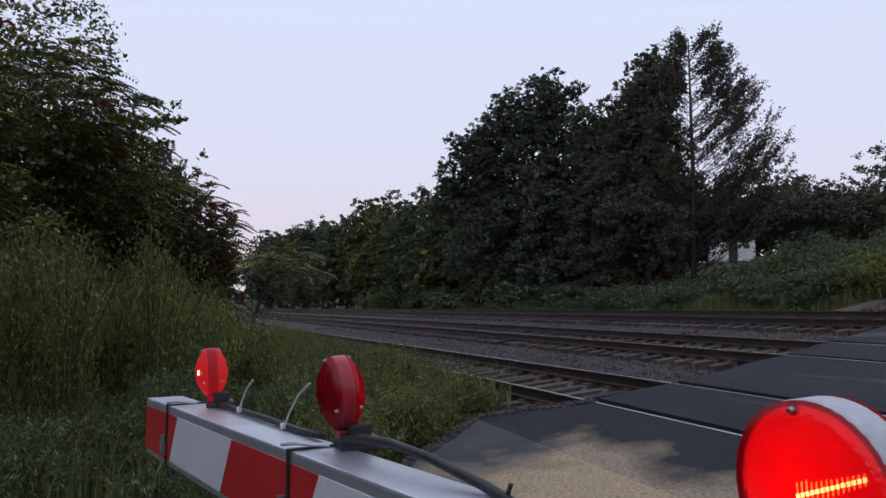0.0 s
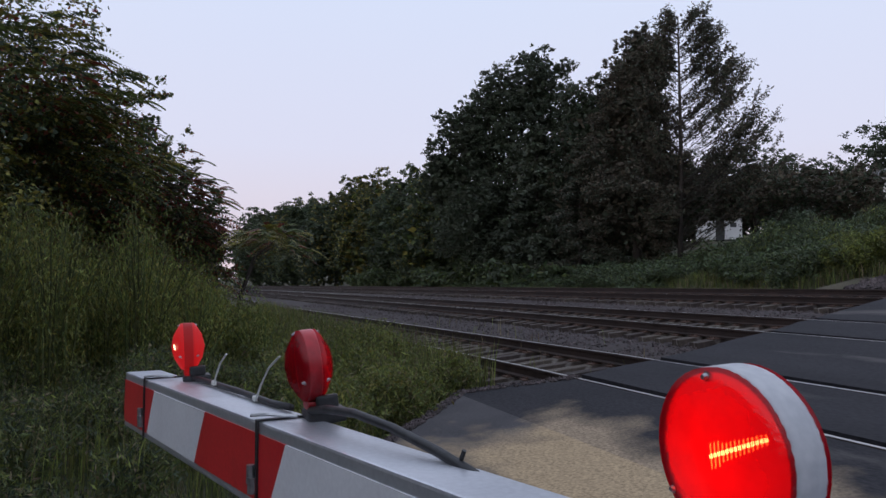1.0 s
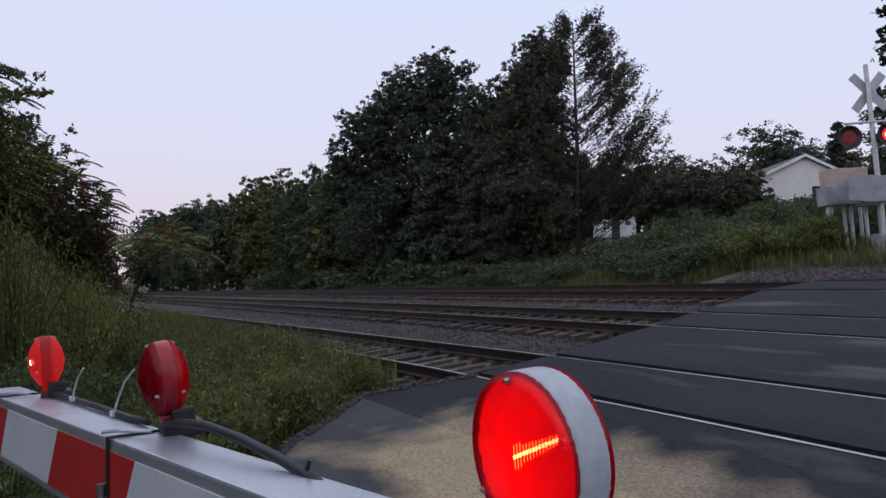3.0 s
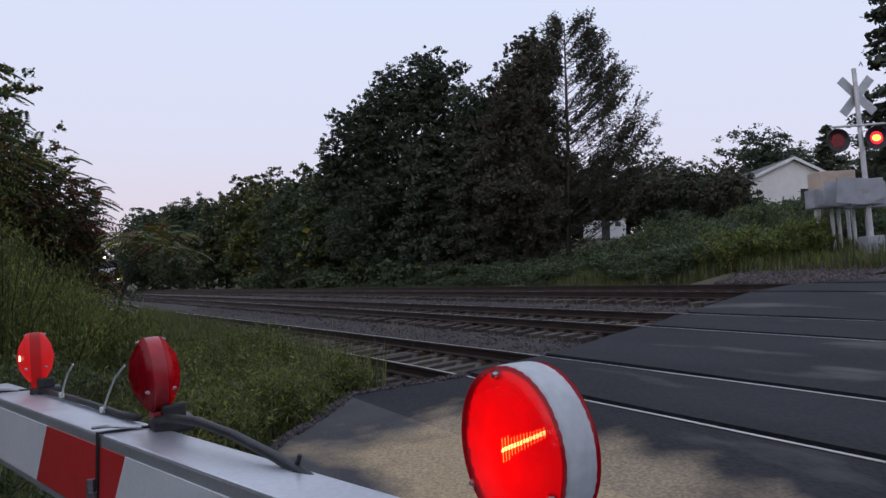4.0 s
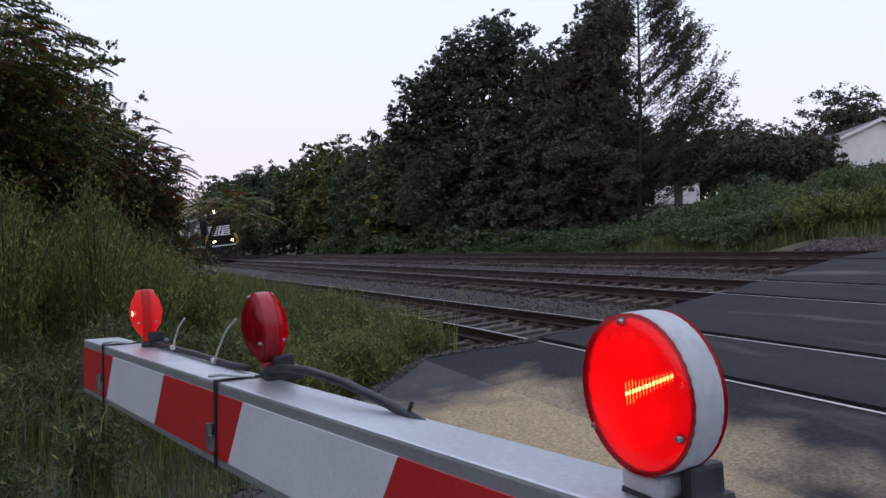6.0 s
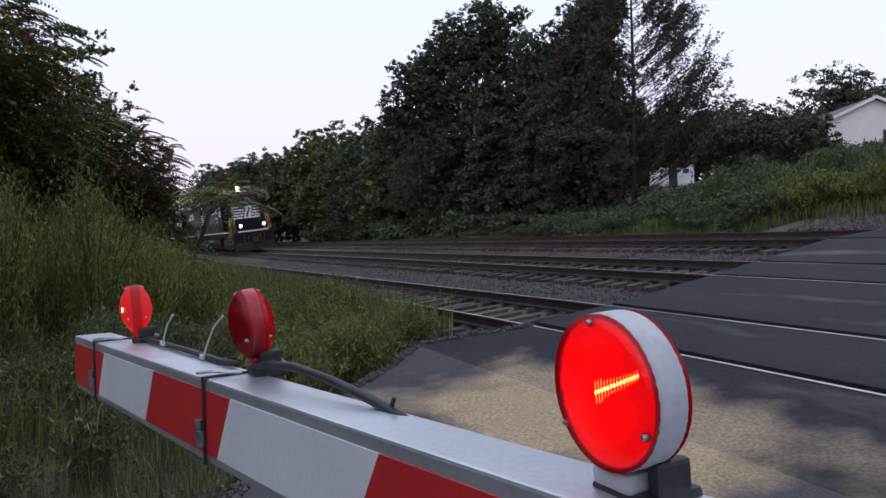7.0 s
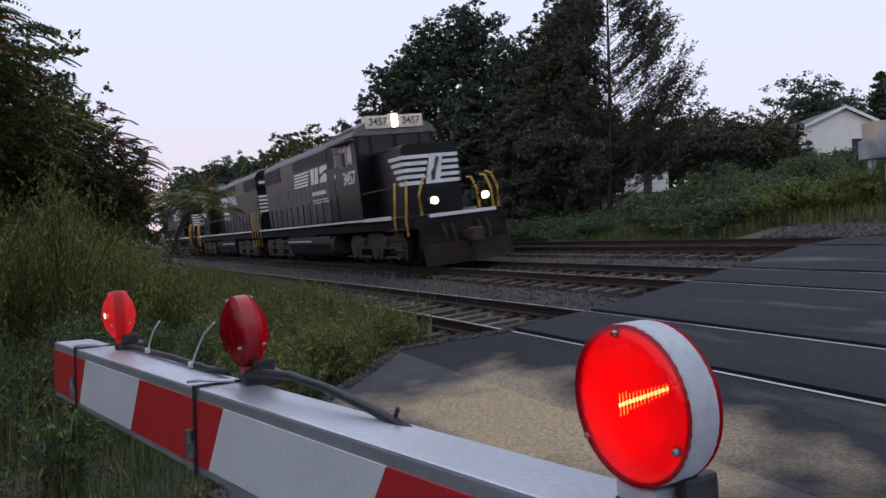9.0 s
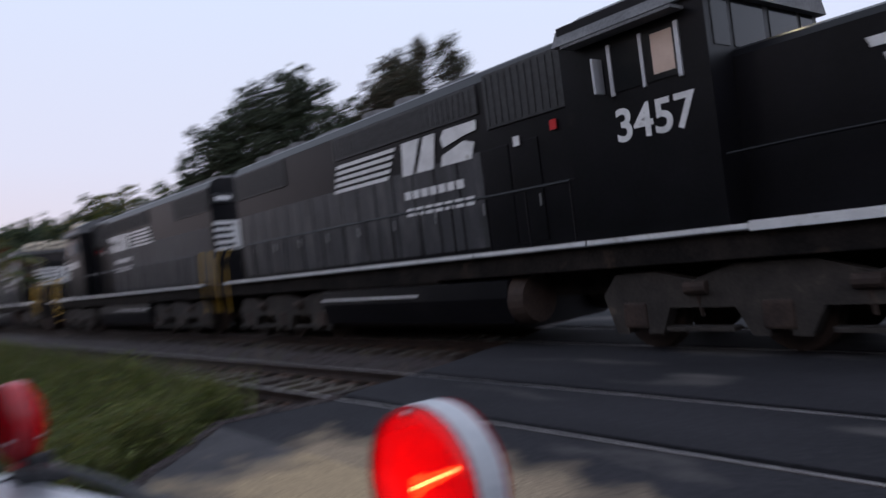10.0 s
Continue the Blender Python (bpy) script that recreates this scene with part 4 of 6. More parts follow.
def scatter(n, seed, x0, x1, y0, y1, test=None, off=-0.02):
    r = np.random.RandomState(seed)
    x, y = r.uniform(x0, x1, n), r.uniform(y0, y1, n)
    ok = np.array([a < road_left(b) - 0.12 and (test is None or test(a, b)) for a, b in zip(x, y)])
    x, y = x[ok], y[ok]
    z = np.array([max(ground_z(a, b), float(np.interp(b, [p[0] for p in bed_prof], [p[1] for p in bed_prof])) if b > 3.6 and b < 17.4 else -9) for a, b in zip(x, y)])
    return np.stack((x, y, z + off), -1)


def near_density(a, b):
    return noise.noise((a * 0.6, b * 0.6, 2)) > -0.35


weed, dry = M["weed"], M["dry"]
blades("grass", scatter(26000, 61, -9.5, -1.6, -7, 2.8, near_density), (0.18, 0.5), (0.004, 0.010), [green, dark, weed, dry], [0.42, 0.28, 0.14, 0.16], 62, "rough green grass beside the road")
blades("tall_grass", scatter(9500, 63, -17, -5.5, -6, 4.0), (0.45, 1.15), (0.005, 0.011), [weed, green, dry], [0.45, 0.35, 0.2], 64, "tall uncut grass between road and siding")
blades("far_grass", scatter(26000, 65, -46, -9, 16.8, 20.0), (0.15, 0.6), (0.012, 0.03), [green, weed, dry], [0.6, 0.25, 0.15], 66, "tall green grass along the far track")
blades("near_track_grass", scatter(19000, 67, -40, -9.0, 2.6, 4.5), (0.35, 0.95), (0.008, 0.02), [green, weed, dry], [0.4, 0.35, 0.25], 68, "weedy grass along the siding")
blades("track_weeds", scatter(260, 69, -20, -8.0, 5.2, 8.2, lambda a, b: noise.noise((a, b, 9)) > 0.15), (0.15, 0.5), (0.008, 0.02), [weed, dry], [0.6, 0.4], 70, "thin yellow weeds growing between the ties")

GOLD = "tall weeds beside the road"
rw = random.Random(9)
for k in range(46):
    x, y = rw.uniform(-16.5, -9.2), rw.uniform(-4.0, 0.55)
    h = rw.uniform(2.6, 3.5) * (1.0 if y < 0.1 else 0.72)
    shrub(x, y, h, rw.uniform(0.6, 0.95), 4200, (0.009, 0.021), [weed, green, yellow], [0.58, 0.18, 0.24], "tall yellow-green goldenrod clump beside the road", 100 + k, GOLD, "weed_clump", 20, 1.7)
for k in range(54):
    y = rw.uniform(0.9, 4.0)
    x = road_left(y) - 0.45 - 5.5 * rw.random() ** 1.4
    shrub(x, y, rw.uniform(0.7, 1.2), rw.uniform(0.35, 0.6), 2400, (0.009, 0.022), [weed, green, yellow, dry], [0.46, 0.34, 0.12, 0.08], "low leafy weed clump by the road edge", 150 + k * 3, "low weeds by the road", "weed_clump", 12, 0.8)
for k in range(44):
    x, y = rw.uniform(-10.5, -4.6), rw.uniform(-4.5, 1.6)
    if x < road_left(y) - 0.7:
        shrub(x, y, rw.uniform(0.6, 1.3), rw.uniform(0.4, 0.7), 2400, (0.008, 0.019), [green, weed, dark, dry], [0.40, 0.15, 0.33, 0.12], "leafy green weed clump in the verge", 500 + k, "leafy weeds in the verge", "weed_clump", 11, 0.9)
for k in range(14):
    shrub(rw.uniform(-18.5, -12.0), rw.uniform(0.5, 1.9), rw.uniform(1.4, 1.85), rw.uniform(0.5, 0.8), 2800, (0.010, 0.022), [weed, green, yellow], [0.55, 0.30, 0.15], "yellow-green goldenrod clump under the sumac", 640 + k, GOLD, "weed_clump", 16, 1.5)


def sumac(x, y, h, n, seed):
    t = thing("sumac", "sumac bush with yellow and red pinnate leaves", "shrub", "sumac bushes", at=pose(x, y, ground_z(x, y) - 0.03))
    r, rng = np.random.RandomState(seed), random.Random(seed)
    bm = bmesh.new()
    for k in range(5):
        a = rng.uniform(0, 6.283)
        e = Vector((0.5 * math.cos(a), 0.9 + 0.25 * math.sin(a), h * rng.uniform(0.80, 0.95)))
        tube(bm, [(0.1 * math.cos(a), 0.1 * math.sin(a), 0), (0.15 * math.cos(a), 0.15, h * 0.45), (0.3 * math.cos(a), 0.5, h * 0.74), e], lambda u: 0.016 * (1 - 0.7 * u) + 0.003, 5)
    part("stem", bm, M["bark"], t)["kind"] = "stuff"
    frond_mesh(r, [(0.1, 0.95, h - 0.42, 0.7, 0.30, 0.26), (0.0, 0.45, h - 0.50, 0.6, 0.35, 0.22), (0.1, 1.35, h - 0.75, 0.5, 0.2, 0.2)], n, [M["leaf_yellow"], M["leaf_green"], M["leaf_red"]], [0.55, 0.33, 0.12], t, (0.35, 0.6))
    return t


for k, (x, y, h) in enumerate(((-16.0, 1.20, 3.45), (-17.6, 1.35, 3.6))):
    sumac(x, y, h, 75, 180 + k)

# vines and brambles over the far bank
rv = random.Random(12)
for k in range(84):
    x = rv.uniform(-36, -12.6)
    y = 18.0 + rv.random() ** 0.9 * 11
    h = rv.uniform(0.9, 1.5)
    shrub(x, y, h, rv.uniform(1.1, 1.7), 3600, (0.030, 0.068), [vine, green, dark], [0.55, 0.15, 0.30], "leafy green bramble and vine mound on the bank", 200 + k, "bramble mounds on the bank", "bramble", 12)
for k in range(40):
    x, y = rv.uniform(-44, -13.5), rv.uniform(17.3, 18.6)
    shrub(x, y, rv.uniform(0.5, 1.0), rv.uniform(0.7, 1.2), 2200, (0.02, 0.05), [vine, green, dark], [0.5, 0.2, 0.3], "low green bramble beside the far track", 700 + k, "low brambles beside the track", "bramble", 10, 0.5)
for k in range(9):
    x, y = rv.uniform(-29, -21.5), rv.uniform(21.5, 24.5)
    shrub(x, y, rv.uniform(1.6, 2.0), rv.uniform(1.0, 1.5), 1900, (0.04, 0.10), [vine, green], [0.7, 0.3], "leafy green bramble mound below the shed", 760 + k, "bramble mounds on the bank", "bramble", 12)
for k, (x, y) in enumerate(((-56, 42), (-53, 47), (-50, 52), (-47, 57), (-44, 62), (-40, 66))):
    broad_tree(x, y, 5.2, [(0, 0, 2.8, 3.8, 3.8, 2.0), (1.2, -1, 1.4, 3.4, 3.4, 1.4), (-1.5, 1, 1.5, 3.2, 3.2, 1.5)], 6500, (0.16, 0.34), [dark, pine], [0.7, 0.3], "dark thicket tree between shed and house", 780 + k, group="trees on the hill")
for k in range(26):
    x = rv.uniform(-75, -33)
    y = rv.uniform(17.4, 19.2)
    shrub(x, y, rv.uniform(1.0, 2.0), rv.uniform(1.2, 1.9), 1500, (0.08, 0.18), [vine, green, dark], [0.5, 0.25, 0.25], "green bush at the foot of the tree line", 280 + k, "bushes along the tree line", "bush", 9)

for k in range(22):
    x, y = rv.uniform(-22.5, -12.8), rv.uniform(20.5, 25.5)
    shrub(x, y, rv.uniform(1.5, 2.2), rv.uniform(0.8, 1.2), 2800, (0.020, 0.048), [vine, weed, green, dark], [0.45, 0.10, 0.2, 0.25], "tall rank weeds growing up through the brambles", 360 + k, "tall weeds on the bank", "weed_clump", 14, 1.2)

# weeds round the cabinets and bushes below the house
for k in range(16):
    x, y = rv.uniform(-15.5, -11.6), rv.uniform(17.2, 18.4)
    shrub(x, y, rv.uniform(0.8, 1.3), rv.uniform(0.5, 0.8), 2600, (0.015, 0.04), [weed, green], [0.5, 0.5], "bright yellow-green weeds round the signal cabinets", 320 + k, "weeds by the cabinets", "weed_clump", 10, 0.9)
for k in range(12):
    x, y = rv.uniform(-41, -28), rv.uniform(40, 45)
    shrub(x, y, rv.uniform(1.2, 2.0), rv.uniform(1.2, 1.8), 1800, (0.08, 0.18), [vine, dark], [0.5, 0.5], "dark green bush below the white house", 340 + k, "bushes below the house", "bush", 9)

# leafy ground cover beside the road
rg = np.random.RandomState(77)
gp = scatter(5200, 78, -10, -2.0, -6.5, 3.4)
gp = np.repeat(gp, 5, 0) + rg.normal(0, 1, (len(gp) * 5, 3)) * np.array([0.06, 0.06, 0.05]) + np.array([0, 0, 0.10])
cover = leaf_mesh("ground_cover", gp, (0.012, 0.032), [green, weed, dark], rg, None, [0.5, 0.2, 0.3])
tagged(cover, "low leafy weeds covering the verge", "weeds", kind="stuff")

# unseen woods added behind and beside the camera to hold back skylight
for k, (x, y) in enumerate(((-9, -11), (-3, -12.5), (3, -13), (9, -12), (15, -9), (18, -3), (20, 4), (-13, -14), (6, -19), (-4, -20), (14, -16), (22, -10), (24, 12), (24, 20))):
    h, w = 10 + 2.5 * math.sin(k * 2.1), 3.6
    broad_tree(x, y, h, [(0, 0, h * 0.6, w, w, h * 0.38), (w * .4, w * .3, h * 0.34, w, w, h * 0.3), (-w * .5, -w * 0.2, h * 0.3, w, w, h * 0.28)], 2400, (0.35, 0.65), [dark, green], [0.7, 0.3],
               "unseen leafy tree added behind the road to block skylight", 400 + k, group="woods behind the road")


# ---- crossing gate: striped arm with three lamps ----
ARM = pose(-0.756, 0.141, 0.490, 0, -1.0, 15.05)     # x along the arm from its outer strap, y away from the traffic
ARM_H, ARM_W = 0.192, 0.125
arm = thing("crossing_gate", "lowered aluminium crossing gate arm with red and white sheeting", "crossing gate", at=ARM)
bm = bmesh.new()
box(bm, -1.31, 3.6, 0.0, ARM_W, -ARM_H, 0.0, 0.006)
part("beam", bm, M["alu"], arm)
cuts = [-1.305, -0.893, -0.376, 0.150, 0.728, 1.27, 1.80, 2.33, 2.86, 3.39]
for k, (a, b) in enumerate(zip(cuts, cuts[1:])):
    bm = bmesh.new()
    sa, sb = (0.0 if k == 0 else 0.085), 0.085
    prism(bm, [(a, -0.026), (b, -0.026), (b - sb, -0.172), (a - sa, -0.172)], -0.0025, 0.004)
    part("sheeting", bm, M["red_sheet"] if k % 2 == 0 else M["white_sheet"], arm, "red reflective sheeting" if k % 2 == 0 else "white reflective sheeting")
for s in (-1.01, 0.0):
    bm = bmesh.new()
    box(bm, s - 0.006, s + 0.006, -0.007, -0.003, -ARM_H - 0.004, 0.004)
    box(bm, s - 0.006, s + 0.006, -0.007, ARM_W + 0.004, 0.001, 0.005)
    part("strap", bm, M["black_plastic"], arm, "dark steel band around the arm")
    bm = bmesh.new()
    rod(bm, (s - 0.016, -0.012, -0.135), (s - 0.016, -0.012, -0.095), 0.010)
    rod(bm, (s - 0.006, -0.011, -0.155), (s - 0.006, -0.011, -0.120), 0.012)
    part("clamp", bm, M["steel"], arm, "small steel band clamp")
for s in (-0.075, -1.06):
    bm = bmesh.new()
    tube(bm, [(s + 0.02, 0.002, 0.006), (s + 0.06, 0.02, 0.012), (s + 0.10, 0.05, 0.012), (s + 0.125, 0.07, 0.012)], 0.004)
    part("clip", bm, M["steel"], arm, "thin wire clip on the arm")
bm = bmesh.new()
tube(bm, [(-0.93, 0.11, 0.012), (-0.8, 0.115, 0.012), (-0.62, 0.118, 0.011), (-0.45, 0.114, 0.012), (-0.2, 0.110, 0.008), (-0.08, 0.11, 0.012)], 0.009, 8)
part("conduit", bm, M["black_plastic"], arm, "black flexible conduit lying on the arm", True)
bm = bmesh.new()
tube(bm, [(0.06, 0.095, 0.022), (0.14, 0.095, 0.036), (0.26, 0.097, 0.043), (0.40, 0.10, 0.034), (0.54, 0.105, 0.014), (0.66, 0.112, -0.012), (0.72, 0.126, -0.04)], 0.0095, 8)
part("conduit", bm, M["black_plastic"], arm, "black flexible conduit arched over the arm", True)
bm = bmesh.new()
rod(bm, (0.60, 0.11, 0.008), (0.607, 0.112, 0.026), 0.004)
part("hook", bm, M["black_plastic"], arm)
for pts in ([(-0.62, 0.10, 0.012), (-0.585, 0.095, 0.045), (-0.535, 0.09, 0.085), (-0.47, 0.085, 0.115)], [(-0.285, 0.10, 0.004), (-0.235, 0.095, 0.05), (-0.16, 0.085, 0.10), (-0.07, 0.075, 0.135)]):
    bm = bmesh.new()
    tube(bm, pts, 0.0028)
    part("cable_tie", bm, M["cable_white"], arm, "pale plastic cable tie standing up")
    bm = bmesh.new()
    box(bm, pts[0][0] - 0.008, pts[0][0] + 0.008, pts[0][1] - 0.006, pts[0][1] + 0.006, pts[0][2], pts[0][2] + 0.014, 0.002)
    part("cable_tie_head", bm, M["cable_white"], arm)


def disc(bm, y, r, thick, seg=40, mat=0, dome=0.0):
    """A round plate facing -y: front at y, going back by thick, with a slight dome."""
    rings = []
    for q, dy in ((0.0, -dome), (0.5, -dome * 0.75), (0.85, -dome * 0.28), (1.0, 0.0)):
        rings.append([bm.verts.new((r * max(q, 0.001) * math.cos(k * 2 * math.pi / seg), y + dy, r * max(q, 0.001) * math.sin(k * 2 * math.pi / seg))) for k in range(seg)])
    rings.append([bm.verts.new((r * math.cos(k * 2 * math.pi / seg), y + thick, r * math.sin(k * 2 * math.pi / seg))) for k in range(seg)])
    for u, v in zip(rings, rings[1:]):
        for k in range(seg):
            f = bm.faces.new((u[k], u[(k + 1) % seg], v[(k + 1) % seg], v[k]))
            f.material_index, f.smooth = mat, True
    return bm


SLATS = []      # (slat, phase): added slats whose bright or dark face at the lens imitates flashing


def gate_lamp(m, r, body_mat, label, phase, dome):
    """A two-faced round gate lamp. phase None: steady. Added slats behind each lens turn to show light or dark,
    imitating flashing.
    """
    t = thing("gate_lamp", label, "signal lamp", "lamps on the gate arm", at=m)
    bm = bmesh.new()
    seg, half = 48, (0.021 if dome < 0.25 else 0.016)
    prof = [(r * 0.975, -half), (r * 0.985, -half), (r, -half * 0.7), (r, half * 0.7), (r * 0.985, half), (r * 0.975, half)]
    rings = [[bm.verts.new((q * math.cos(k * 2 * math.pi / seg), y, q * math.sin(k * 2 * math.pi / seg))) for k in range(seg)] for q, y in prof]
    for u, v in zip(rings, rings[1:] + rings[:1]):
        for k in range(seg):
            bm.faces.new((u[k], v[k], v[(k + 1) % seg], u[(k + 1) % seg])).smooth = True
    body = part("housing", bm, body_mat, t, "grey cast lamp ring" if body_mat is M["grey_cast"] else "red plastic lamp ring")
    for side in (1, -1):
        bm = bmesh.new()
        disc(bm, -half - 0.004, r * 0.99, 0.006, dome=r * dome)
        if side < 0:
            bmesh.ops.rotate(bm, cent=(0, 0, 0), matrix=Matrix.Rotation(math.pi, 3, "Z"), verts=bm.verts)
        lens = part("lens", bm, M["lens_red"] if phase is not None else M["lens_lit"], t, "red prismatic plastic lens")
        for a in (95, 215, 335):
            bm = bmesh.new()
            q = r * 0.89
            x, z = q * math.cos(radians(a)), q * math.sin(radians(a))
            y = -half - 0.003 - r * dome * 0.22
            rod(bm, (x, y * side, z), (x, (y - 0.005) * side, z), r * 0.045, r * 0.03, 10)
            rod(bm, (x, (y + 0.004) * side, z), (x, y * side, z), r * 0.06, r * 0.06, 10)
            part("screw", bm, M["steel"], lens)
    for side in (1, -1):
        bm = bmesh.new()
        ring = [[bm.verts.new((q * math.cos(k * math.pi / 24), y * side, q * math.sin(k * math.pi / 24))) for k in range(48)]
                for q, y in ((r * 0.974, -half + 0.0002), (r * 0.935, -half + 0.0002), (r * 0.935, -half + 0.0009), (r * 0.974, -half + 0.0009))]
        for u, v in zip(ring, ring[1:] + ring[:1]):
            for k in range(48):
                bm.faces.new((u[k], v[k], v[(k + 1) % 48], u[(k + 1) % 48]))
        part("bezel", bm, M["red_sheet"], body, "red rim behind the lens edge")
    n = 31
    w = 2 * r * 0.975 / n
    for k in range(n):
        x = -r * 0.975 + w * (k + 0.5)
        h = math.sqrt(max((r * 0.984) ** 2 - (abs(x) + w * 0.5) ** 2, 0.0001))
        bm = bmesh.new()
        box(bm, -w * 0.5, w * 0.5, -0.001, 0.001, -h, h)
        bm.normal_update()
        for f in bm.faces:
            f.material_index = 0 if (f.normal.y < -0.5 or phase is None) else 1
        if 12 <= k <= 25:
            z0 = 0.40 * (x + 0.1 * r)
            d = 0.40 * w * 0.5
            prism(bm, [(-w * 0.30, z0 - d * 0.6 - 0.024 * r), (w * 0.34, z0 + d * 0.6 - 0.024 * r), (w * 0.30, z0 + d * 0.6 + 0.024 * r), (-w * 0.34, z0 - d * 0.6 + 0.024 * r)], -0.0016, -0.0011, 2)
            # upright glowing marks paint the light caught in the lens ribs
            ext = r * (0.15 if k < 15 else 0.11 - 0.005 * (k - 15))
            for q in (0.0,):
                zq = z0 + 0.40 * w * q
                prism(bm, [(w * (q - 0.02), zq - ext), (w * (q + 0.16), zq - ext * 0.8), (w * (q + 0.06), zq + ext), (w * (q - 0.16), zq + ext * 0.8)], -0.0016, -0.0011, 3)
        slat = part("slat", bm, [M["red_glow"], M["dark_inside"], M["filament"], M["rib_glow"]], t)
        slat.location = (x, -half + w * 0.5 + 0.001, 0)
        if phase is not None:
            SLATS.append((slat, phase))
    if phase is None:
        # small glowing studs paint the two bright glints on the steady lens
        for x in (-r * 0.55, r * 0.55):
            bm = bmesh.new()
            rod(bm, (x, -half - r * dome * 0.8, 0.02 * r), (x, -half - r * dome * 0.86, 0.02 * r), r * 0.10)
            part("lamp_spark", bm, M["tip_spark"], t)
    bm = bmesh.new()
    box(bm, -r * 0.36, r * 0.36, -half * 1.0, half * 1.0, -r * 1.24, -r * 0.98, 0.006)
    part("collar", bm, body_mat, t)
    bm = bmesh.new()
    box(bm, -r * 0.42, r * 0.62, -0.02, 0.066, -r * 1.62, -r * 1.22, 0.007)
    box(bm, r * 0.42, r * 0.62, 0.0, 0.05, -r * 1.25, -r * 0.82, 0.006)
    part("lamp_base", bm, M["black_plastic"], t, "black plastic lamp base clamped to the arm")
    return t


def on_arm(s, v, h, turn=0.0, tilt=0.0):
    return ARM @ pose(s, v, h) @ pose(0, 0, 0, tilt, 0, turn)


gate_lamp(on_arm(1.137, 0.060, 0.118, -12.0, 3.0), 0.0900, M["grey_cast"], "large round red gate lamp with a grey ring", 0, 0.18)
gate_lamp(on_arm(0.026, 0.105, 0.121, -13.0, 6.0), 0.0810, M["red_cast"], "round red gate lamp in a red plastic ring", 1, 0.42)
gate_lamp(on_arm(-0.905, 0.105, 0.112, -14.0, 3.0), 0.0770, M["tip_ring_glow"], "steadily lit red lamp at the tip of the gate arm", None, 0.42)

# post that carries the arm, beside the road
gate_post = thing("gate_post", "grey steel gate mechanism post beside the road", "gate post", at=pose(2.74, 1.06, road_z(1.0) - 0.02, 0, 0, 15))
bm = bmesh.new()
rod(bm, (0, 0.25, 0), (0, 0.25, 2.6), 0.065, seg=16)
rod(bm, (0, 0.25, 0), (0, 0.25, 0.12), 0.16, seg=16)
part("pole", bm, M["mast"], gate_post)
bm = bmesh.new()
box(bm, -0.25, 0.25, 0.05, 0.45, 1.0, 1.6, 0.02)
part("mechanism_box", bm, M["box_grey"], gate_post)

# ---- crossing signal and cabinets beyond the far track ----
DISCS = []
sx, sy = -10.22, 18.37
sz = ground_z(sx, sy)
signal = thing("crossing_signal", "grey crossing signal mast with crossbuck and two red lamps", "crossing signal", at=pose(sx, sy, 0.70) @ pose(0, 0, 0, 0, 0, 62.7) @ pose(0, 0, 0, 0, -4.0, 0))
bm = bmesh.new()
rod(bm, (0, 0, 0), (0, 0, 5.55), 0.07, 0.055, 14)
part("mast", bm, M["mast"], signal)
bm = bmesh.new()
box(bm, -0.22, 0.22, -0.22, 0.22, sz - 0.95, sz - 0.28, 0.03)
part("mast_base", bm, M["box_grey"], signal)
for k, a in enumerate((48, -48)):
    bm = bmesh.new()
    box(bm, -0.6, 0.6, 0.07 + 0.014 * k, 0.082 + 0.014 * k, -0.115, 0.115, 0.004, m=Matrix.Translation((0.06, 0, 4.86)) @ Matrix.Rotation(radians(a), 4, "Y"))
    part("crossbuck_blade", bm, M["sign_back"], signal, "back of a grey aluminium crossbuck blade")
bm = bmesh.new()
rod(bm, (-0.74, -0.05, 4.08), (0.62, -0.05, 4.08), 0.03, seg=10)
part("cross_arm", bm, M["mast"], signal)
for k, x in enumerate((-0.66, 0.32)):
    bm = bmesh.new()
    prof = [(0.295, -0.16), (0.30, -0.15), (0.30, -0.13), (0.175, -0.12), (0.165, 0.02), (0.05, 0.09)]
    rings = [[bm.verts.new((x + q * math.cos(j * math.pi / 16), y, 3.72 + q * math.sin(j * math.pi / 16))) for j in range(32)] for q, y in prof]
    for u, v in zip(rings, rings[1:]):
        for j in range(32):
            bm.faces.new((u[j], u[(j + 1) % 32], v[(j + 1) % 32], v[j]))
    bm.faces.new(rings[-1])
    head = part("lamp_head", bm, M["black_plastic"], signal, "black round signal lamp background", True)
    bm = bmesh.new()
    made = [bm.verts.new((0.165 * math.cos(j * math.pi / 14), -0.002, 0.165 * math.sin(j * math.pi / 14))) for j in range(28)]
    back = [bm.verts.new((v.co.x, 0.002, v.co.z)) for v in made]
    f0, f1 = bm.faces.new(made), bm.faces.new(back[::-1])
    f0.material_index, f1.material_index = 0, 1
    core = [bm.verts.new((0.115 * math.cos(j * math.pi / 8), -0.004, 0.085 * math.sin(j * math.pi / 8))) for j in range(16)]
    bm.faces.new(core).material_index = 2
    d = part("roundel", bm, [M["red_glow"], M["dark_inside"], glow("signal_core", (1.0, 0.36, 0.05), 4.0)], head, "red signal roundel")
    d.location = (x, -0.128, 3.72)
    DISCS.append((d, 1 - k))
    bm = bmesh.new()
    rod(bm, (x, 0.03, 3.88), (x, -0.04, 4.08), 0.025)
    part("lamp_bracket", bm, M["mast"], signal)
bm = bmesh.new()
box(bm, -0.28, 0.30, -0.26, 0.26, 2.05, 2.7, 0.02)
part("mechanism_box", bm, M["box_grey"], signal, "grey gate mechanism housing")
